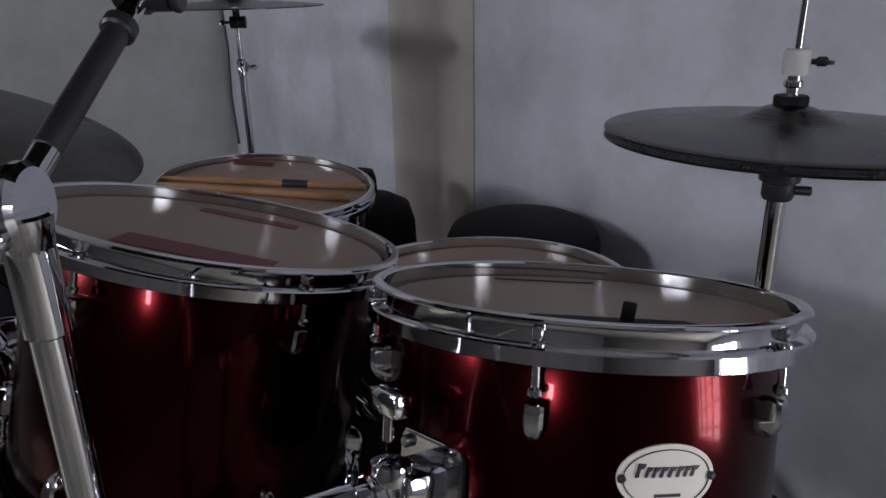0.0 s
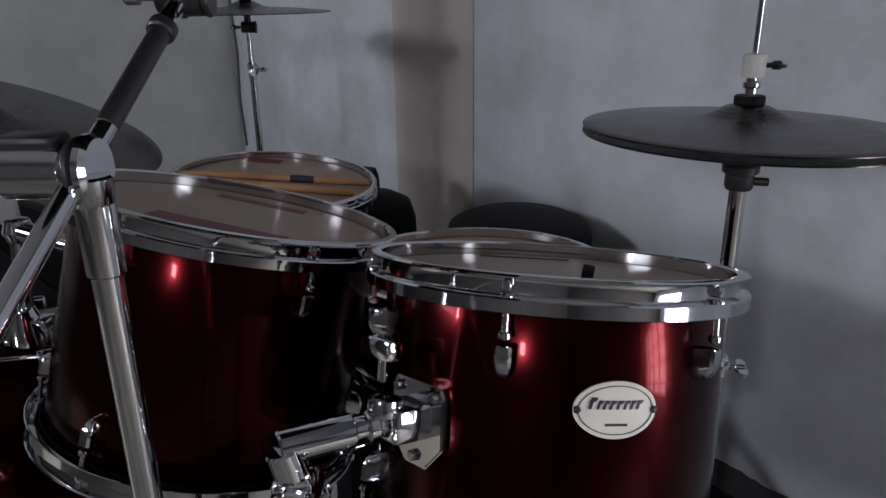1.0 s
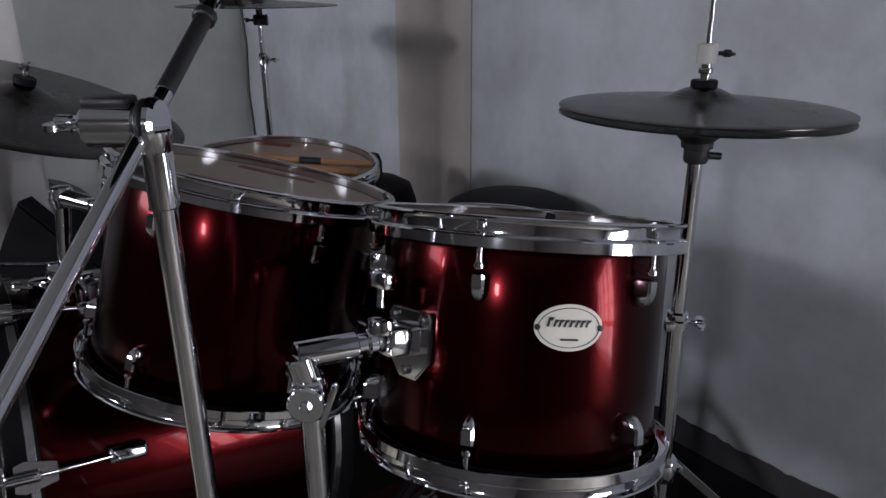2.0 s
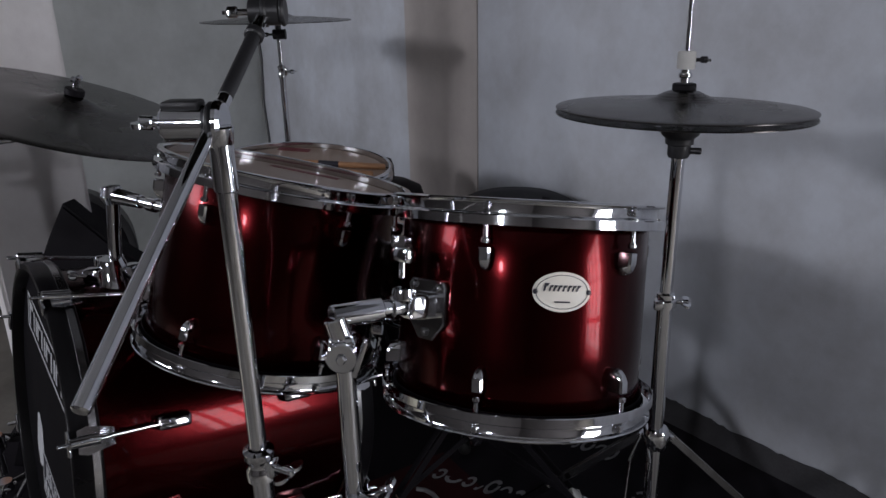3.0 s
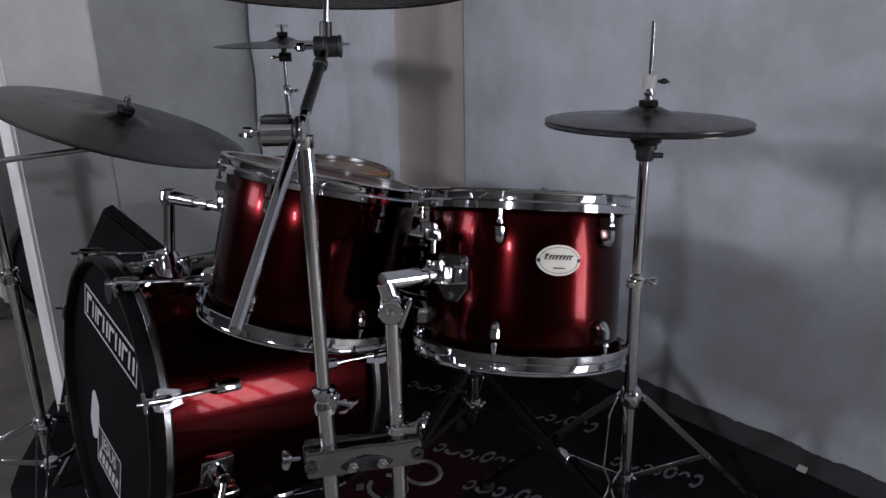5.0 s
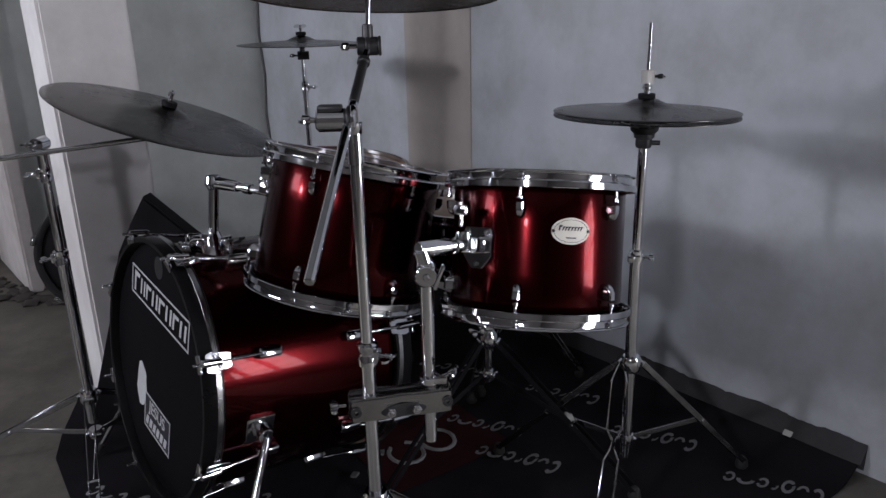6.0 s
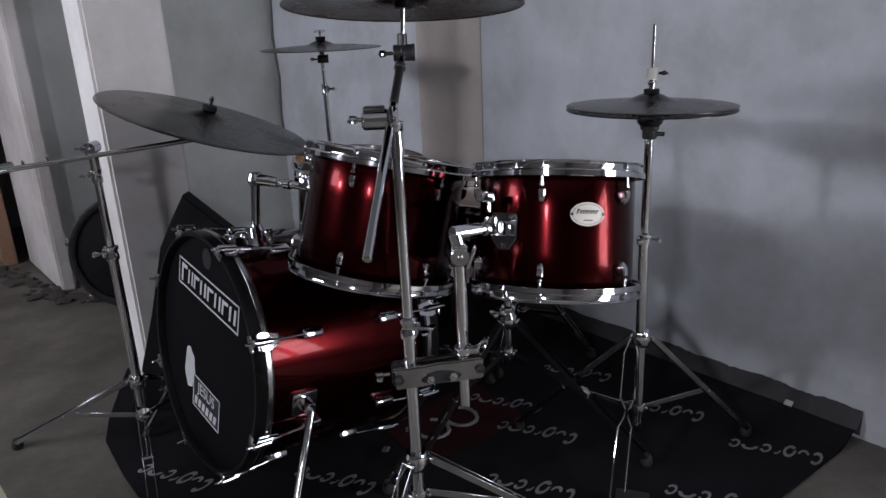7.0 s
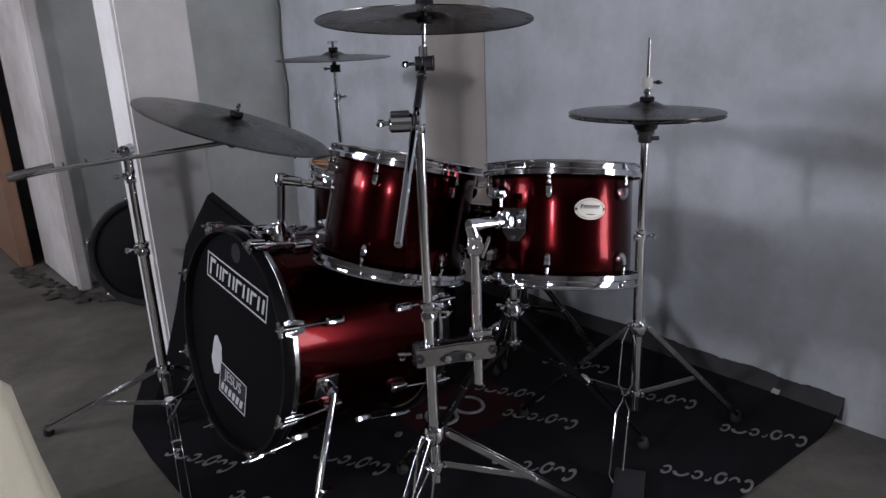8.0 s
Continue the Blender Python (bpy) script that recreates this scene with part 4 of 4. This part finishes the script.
def straight_stand():
    b = Vector((-0.486, 1.77, FLOOR))
    root = thing("cymbal_stand", b, "thin straight chrome cymbal stand behind the floor tom", "cymbal stand")
    z = lambda h: Vector((b.x, b.y, h))
    part("lower_tube", tube(z(0.16), z(0.62), 0.0115, seg=18), CHROME, root)
    part("middle_tube", tube(z(0.60), z(0.90), 0.009, seg=18), CHROME, root)
    part("upper_tube", tube(z(0.88), z(0.995), 0.0065, seg=16), CHROME, root)
    tube_clamp(root, z(0.62), (1, -0.3, 0))
    tube_clamp(root, z(0.90), (1, -0.2, 0), 0.0115)
    tilter(root, z(1.003), (1, 0.1, 0), (0.006, -0.02, 1))
    part("cymbal_post", tube(z(1.0), mBack @ Vector((0, 0, 0.02)), 0.004, seg=12), CHROME, root)
    tripod(root, z(0.24), z(0.14), [(-0.17, 1.62, 0), (-0.62, 2.08, 0), (-0.78, 1.56, 0)])


straight_stand()


# ---- hi-hat ----
def hi_hat():
    b = Vector((0.354, 0.707, FLOOR))
    root = thing("hi_hat_stand", b, "chrome hi-hat stand with black clutch cup and wire frame", "hi-hat stand")
    z = lambda h: Vector((b.x - 0.004 * (h > 0.5), b.y, h))
    part("lower_tube", tube(z(0.15), z(0.64), 0.0125, seg=20), CHROME, root)
    part("upper_tube", tube(z(0.62), z(0.875), 0.0098, seg=20), CHROME, root)
    part("pull_rod", tube(z(0.86), z(1.100), 0.0034, seg=12), CHROME, root)
    col = part("collar", [lathe([(0.010, -0.012), (0.0175, -0.011), (0.0175, 0.0), (0.0145, 0.002), (0.0145, 0.010), (0.010, 0.012)], Matrix.Translation(z(0.637)), 22), rounded_box(Matrix.Translation(z(0.632) + Vector((-0.014, -0.012, 0))), (0.014, 0.014, 0.016), 0.003)], CHROME, root)
    wing_bolt(z(0.632) + Vector((0.012, 0, 0)), (1, -0.2, 0), col)
    part("seat_cup", lathe([(0.0, 0.0), (0.014, 0.0), (0.016, 0.004), (0.016, 0.018), (0.020, 0.020), (0.0205, 0.028), (0.027, 0.034), (0.029, 0.046), (0.029, 0.050), (0.0, 0.050)], Matrix.Translation(z(0.862)), 28), PLASTIC, root, "black plastic cymbal seat")
    part("tilt_screw", tube(z(0.872) + Vector((0.014, -0.004, 0)), z(0.872) + Vector((0.030, -0.010, 0)), 0.005, seg=12), PLASTIC, root)
    part("clutch", [lathe([(0.0, 0.0), (0.012, 0.0), (0.0125, 0.003), (0.0125, 0.022), (0.011, 0.024), (0, 0.024)], Matrix.Translation(z(0.988)), 24)], FELT, root, "white nylon clutch")
    part("clutch_neck", [tube(z(0.962), z(0.99), 0.0065, seg=14), tube(z(0.976), z(0.983), 0.0095, seg=18)], CHROME, root)
    wing_bolt(z(1.0) + Vector((0.010, 0, 0)), (1, -0.1, 0), root, material=PLASTIC, size=0.8)
    part("felt", [tube(z(0.944), z(0.968), 0.0165, seg=22)], VINYL, root, "black felt washers")
    # legs and frame
    tripod(root, z(0.385), z(0.195), [(0.685, 0.822, 0), (0.085, 0.915, 0)])
    wires = []
    for s in (-1, 1):
        mid = lambda h, w, back: Vector((b.x - 0.03 - back * 0.45, b.y - 0.02 - back, h)) + Vector((0.93, -0.2, 0)) * w * s
        wires.append(sweep([mid(0.385, 0.006, -0.02), mid(0.35, 0.017, 0.0), mid(0.245, 0.017, 0.02), mid(0.225, 0.004, 0.03), mid(0.205, 0.004, 0.035), mid(0.185, 0.016, 0.045), mid(0.045, 0.017, 0.12), mid(0.03, 0.002, 0.135)], 0.0026, 8))
    part("frame_wire", wires, CHROME, root)
    pedal = part("pedal", [rounded_box(pose(0.275, 0.48, 0.040, 9, 0, -20), (0.075, 0.20, 0.008), 0.003, 2), rounded_box(pose(0.24, 0.39, FLOOR + 0.022, 0, 0, -20), (0.09, 0.05, 0.02), 0.003, 2)], PLASTIC, root, "black foot pedal plate")
    for s, zz, nm in ((1, 0.934, "top"), (-1, 0.926, "bottom")):
        cy, m, h = cymbal("hi_hat_cymbal", (b.x - 0.006, b.y - 0.004, zz), (0.017, 0.024, 1), 0.178, "dark bronze upper hi-hat cymbal" if s > 0 else "dark bronze lower hi-hat cymbal", "hi-hat pair", flip=s < 0)
    return root


hi_hat()


# ---- snare stand, throne, bag, spare drum ----
def snare_stand():
    b = Vector((0.054, 0.868, FLOOR))
    root = thing("snare_stand", b, "low chrome snare stand with basket arms", "snare stand")
    z = lambda h: Vector((b.x, b.y, h))
    part("centre_tube", tube(z(0.275), z(0.52), 0.010, seg=16), CHROME, root)
    part("tube_end", lathe([(0, 0), (0.014, 0), (0.015, 0.006), (0.009, 0.012), (0, 0.012)], Matrix.Translation(z(0.268)), 18), CHROME, root)
    tube_clamp(root, z(0.40), (-1, -0.3, 0))
    for a in (30, 150, 270):
        d = Vector((math.cos(radians(a)), math.sin(radians(a)), 0))
        arm = part("basket_arm", sweep([z(0.52), z(0.535) + d * 0.08, Vector((0.052, 0.84, 0.578)) + d * 0.185, Vector((0.052, 0.84, 0.61)) + d * 0.197], 0.0045, 8), CHROME, root)
        part("grip", tube(Vector((0.052, 0.84, 0.58)) + d * 0.188, Vector((0.052, 0.84, 0.605)) + d * 0.198, 0.008, seg=10), RUBBER, arm)
    tripod(root, z(0.375), z(0.285), [(0.385, 0.715, 0), (-0.20, 0.74, 0), (0.03, 1.18, 0)], VINYL)
    part("white_clip", rounded_box(pose(0.238, 0.787, 0.205, 20, 30, 20), (0.022, 0.022, 0.012), 0.003), FELT, root, "small white plastic clip on the leg")


snare_stand()


def throne():
    b = Vector((0.168, 1.455, FLOOR))
    root = thing("drum_throne", b, "round black padded drum throne against the wall", "stool")
    z = lambda h: Vector((b.x, b.y, h))
    part("seat", lathe([(0, 0.46), (0.143, 0.46), (0.160, 0.468), (0.166, 0.49), (0.165, 0.540), (0.155, 0.562), (0.125, 0.577), (0.06, 0.583), (0, 0.584)], Matrix.Translation((b.x, b.y, 0.022)), 48), VINYL, root, "round black vinyl seat cushion")
    part("post", tube(z(0.14), z(0.49), 0.0125, seg=18), CHROME, root)
    tripod(root, z(0.30), z(0.15), [(0.38, 1.32, 0), (0.06, 1.22, 0), (0.10, 1.70, 0)])


throne()


def gig_bag():
    b = Vector((-0.168, 1.72, FLOOR))
    root = thing("gig_bag", b, "black padded bag standing beside the floor tom", "bag")
    f = frame_z(b, (0, 0, 1), V)
    part("body", lathe([(0, 0.0), (0.10, 0.0), (0.115, 0.02), (0.115, 0.42), (0.112, 0.50), (0.098, 0.545), (0.06, 0.565), (0, 0.57)], Matrix.Translation((b.x - 0.02, b.y - 0.02, FLOOR + 0.006)) , 32), VINYL, root)
    part("neck", lathe([(0, 0.0), (0.042, 0.0), (0.045, 0.02), (0.043, 0.10), (0.036, 0.12), (0, 0.125)], Matrix.Translation((b.x - 0.045, b.y + 0.0, 0.53)), 24), VINYL, root)
    part("handle", sweep([(b.x + 0.07, b.y - 0.08, 0.40), (b.x + 0.085, b.y - 0.10, 0.36), (b.x + 0.085, b.y - 0.10, 0.30), (b.x + 0.07, b.y - 0.08, 0.26)], 0.006, 8), VINYL, root)


gig_bag()


def slanted_case():
    """A black stiff cover behind the bass drum, one corner up, spreading towards the floor."""
    root = thing("black_case", (-0.78, 1.06, FLOOR), "black slanted case standing behind the bass drum", "case")
    outline = [(-0.30, 0.0), (0.34, 0.0), (0.32, 0.42), (0.085, 0.568), (-0.030, 0.672), (-0.075, 0.60), (-0.120, 0.52), (-0.180, 0.32), (-0.25, 0.12)]
    f = Matrix.Translation((-0.78, 1.09, FLOOR + 0.006)) @ pose(0, 0, 0, 90, 0, -6)
    part("body", plate(outline, 0.05, f @ Matrix.Translation((0, 0, -0.05)), 0.005), VINYL, root)


slanted_case()


def spare_drum():
    c, ax = Vector((-1.38, 2.04, 0.262)), Vector((0.36, -0.92, 0.12)).normalized()
    m = frame_z(c, ax, (0, 0, 1)) @ Matrix.Scale(1.06, 4)
    root = thing("spare_drum", Matrix.Translation((c.x, c.y, FLOOR)), "old dark drum lying on its side by the wall", "drum")
    part("shell", lathe([(0.19, -0.16), (0.205, -0.16), (0.205, 0.04), (0.19, 0.04)], m, 48, closed=True), BLACKGLOSS, root)
    part("hoop", lathe([(0.198, 0.03), (0.222, 0.03), (0.224, 0.045), (0.222, 0.062), (0.21, 0.064), (0.198, 0.058)], m, 48, closed=True), DARKSTEEL, root, "dull dark hoop")
    part("drum_head", lathe([(0, 0.05), (0.19, 0.05), (0.199, 0.046), (0, 0.044)], m, 48), VINYL, root)
    for k in range(6):
        f = m @ Matrix.Rotation(radians(60 * k + 12), 4, "Z")
        part("claw", [rounded_box(f @ pose(0.226, 0, 0.046), (0.016, 0.03, 0.045), 0.004, 2), rounded_box(f @ pose(0.212, 0, -0.03), (0.02, 0.022, 0.05), 0.005, 2)], STEEL, root)


spare_drum()


def dirt_heap():
    """Swept dirt and crumbs along the foot of the far column."""
    rnd = random.Random(11)
    bm = bmesh.new()
    line = [Vector((-2.24, 2.62, 0)), Vector((-1.83, 2.20, 0)), Vector((-1.56, 2.10, 0))]
    for k in range(90):
        t = rnd.random() * 1.999
        p = line[int(t)].lerp(line[int(t) + 1], t - int(t)) + Vector((rnd.gauss(-0.02, 0.03), rnd.gauss(-0.02, 0.03), 0))
        r = 0.008 + 0.022 * rnd.random() ** 2
        ball = bmesh.ops.create_icosphere(bm, subdivisions=1, radius=r)["verts"]
        for v in ball:
            v.co = Vector((v.co.x * 1.6 + rnd.uniform(-r, r) * 0.3, v.co.y * 1.5 + rnd.uniform(-r, r) * 0.3, v.co.z * 0.55)) + Vector((p.x, p.y, FLOOR + r * 0.3))
    me = bpy.data.meshes.new("dirt_heap")
    bm.to_mesh(me)
    bm.free()
    me.materials.append(DIRT)
    smooth(me)
    tagged(new("dirt_heap", me), "dark swept dirt and crumbs at the column foot", "dirt", kind="stuff")


dirt_heap()


def cloth_drape():
    """A cream cloth hanging in folds over something low at the side of the room."""
    b = Vector((-1.22, 0.36, FLOOR))
    root = thing("draped_stool", b, "low stool covered with a cream cloth in soft folds", "stool")
    bm = bmesh.new()
    rows = []
    for k, (r, zz) in enumerate(((0.0, 0.44), (0.10, 0.44), (0.145, 0.432), (0.16, 0.41), (0.165, 0.34), (0.178, 0.22), (0.195, 0.10), (0.21, 0.0))):
        ring = []
        for i in range(64):
            t = 2 * math.pi * i / 64
            rr = r + 0.013 * max(0, k - 2) / 5 * math.sin(9 * t + 1.3) + 0.006 * max(0, k - 2) / 5 * math.sin(17 * t)
            ring.append(bm.verts.new((b.x + rr * math.cos(t), b.y + rr * math.sin(t), FLOOR + zz)))
        rows.append(ring)
    for a, c in zip(rows, rows[1:]):
        for i in range(64):
            bm.faces.new((a[i], a[(i + 1) % 64], c[(i + 1) % 64], c[i]))
    bmesh.ops.remove_doubles(bm, verts=bm.verts, dist=1e-4)
    part("cover", bm, CLOTH, root)


cloth_drape()
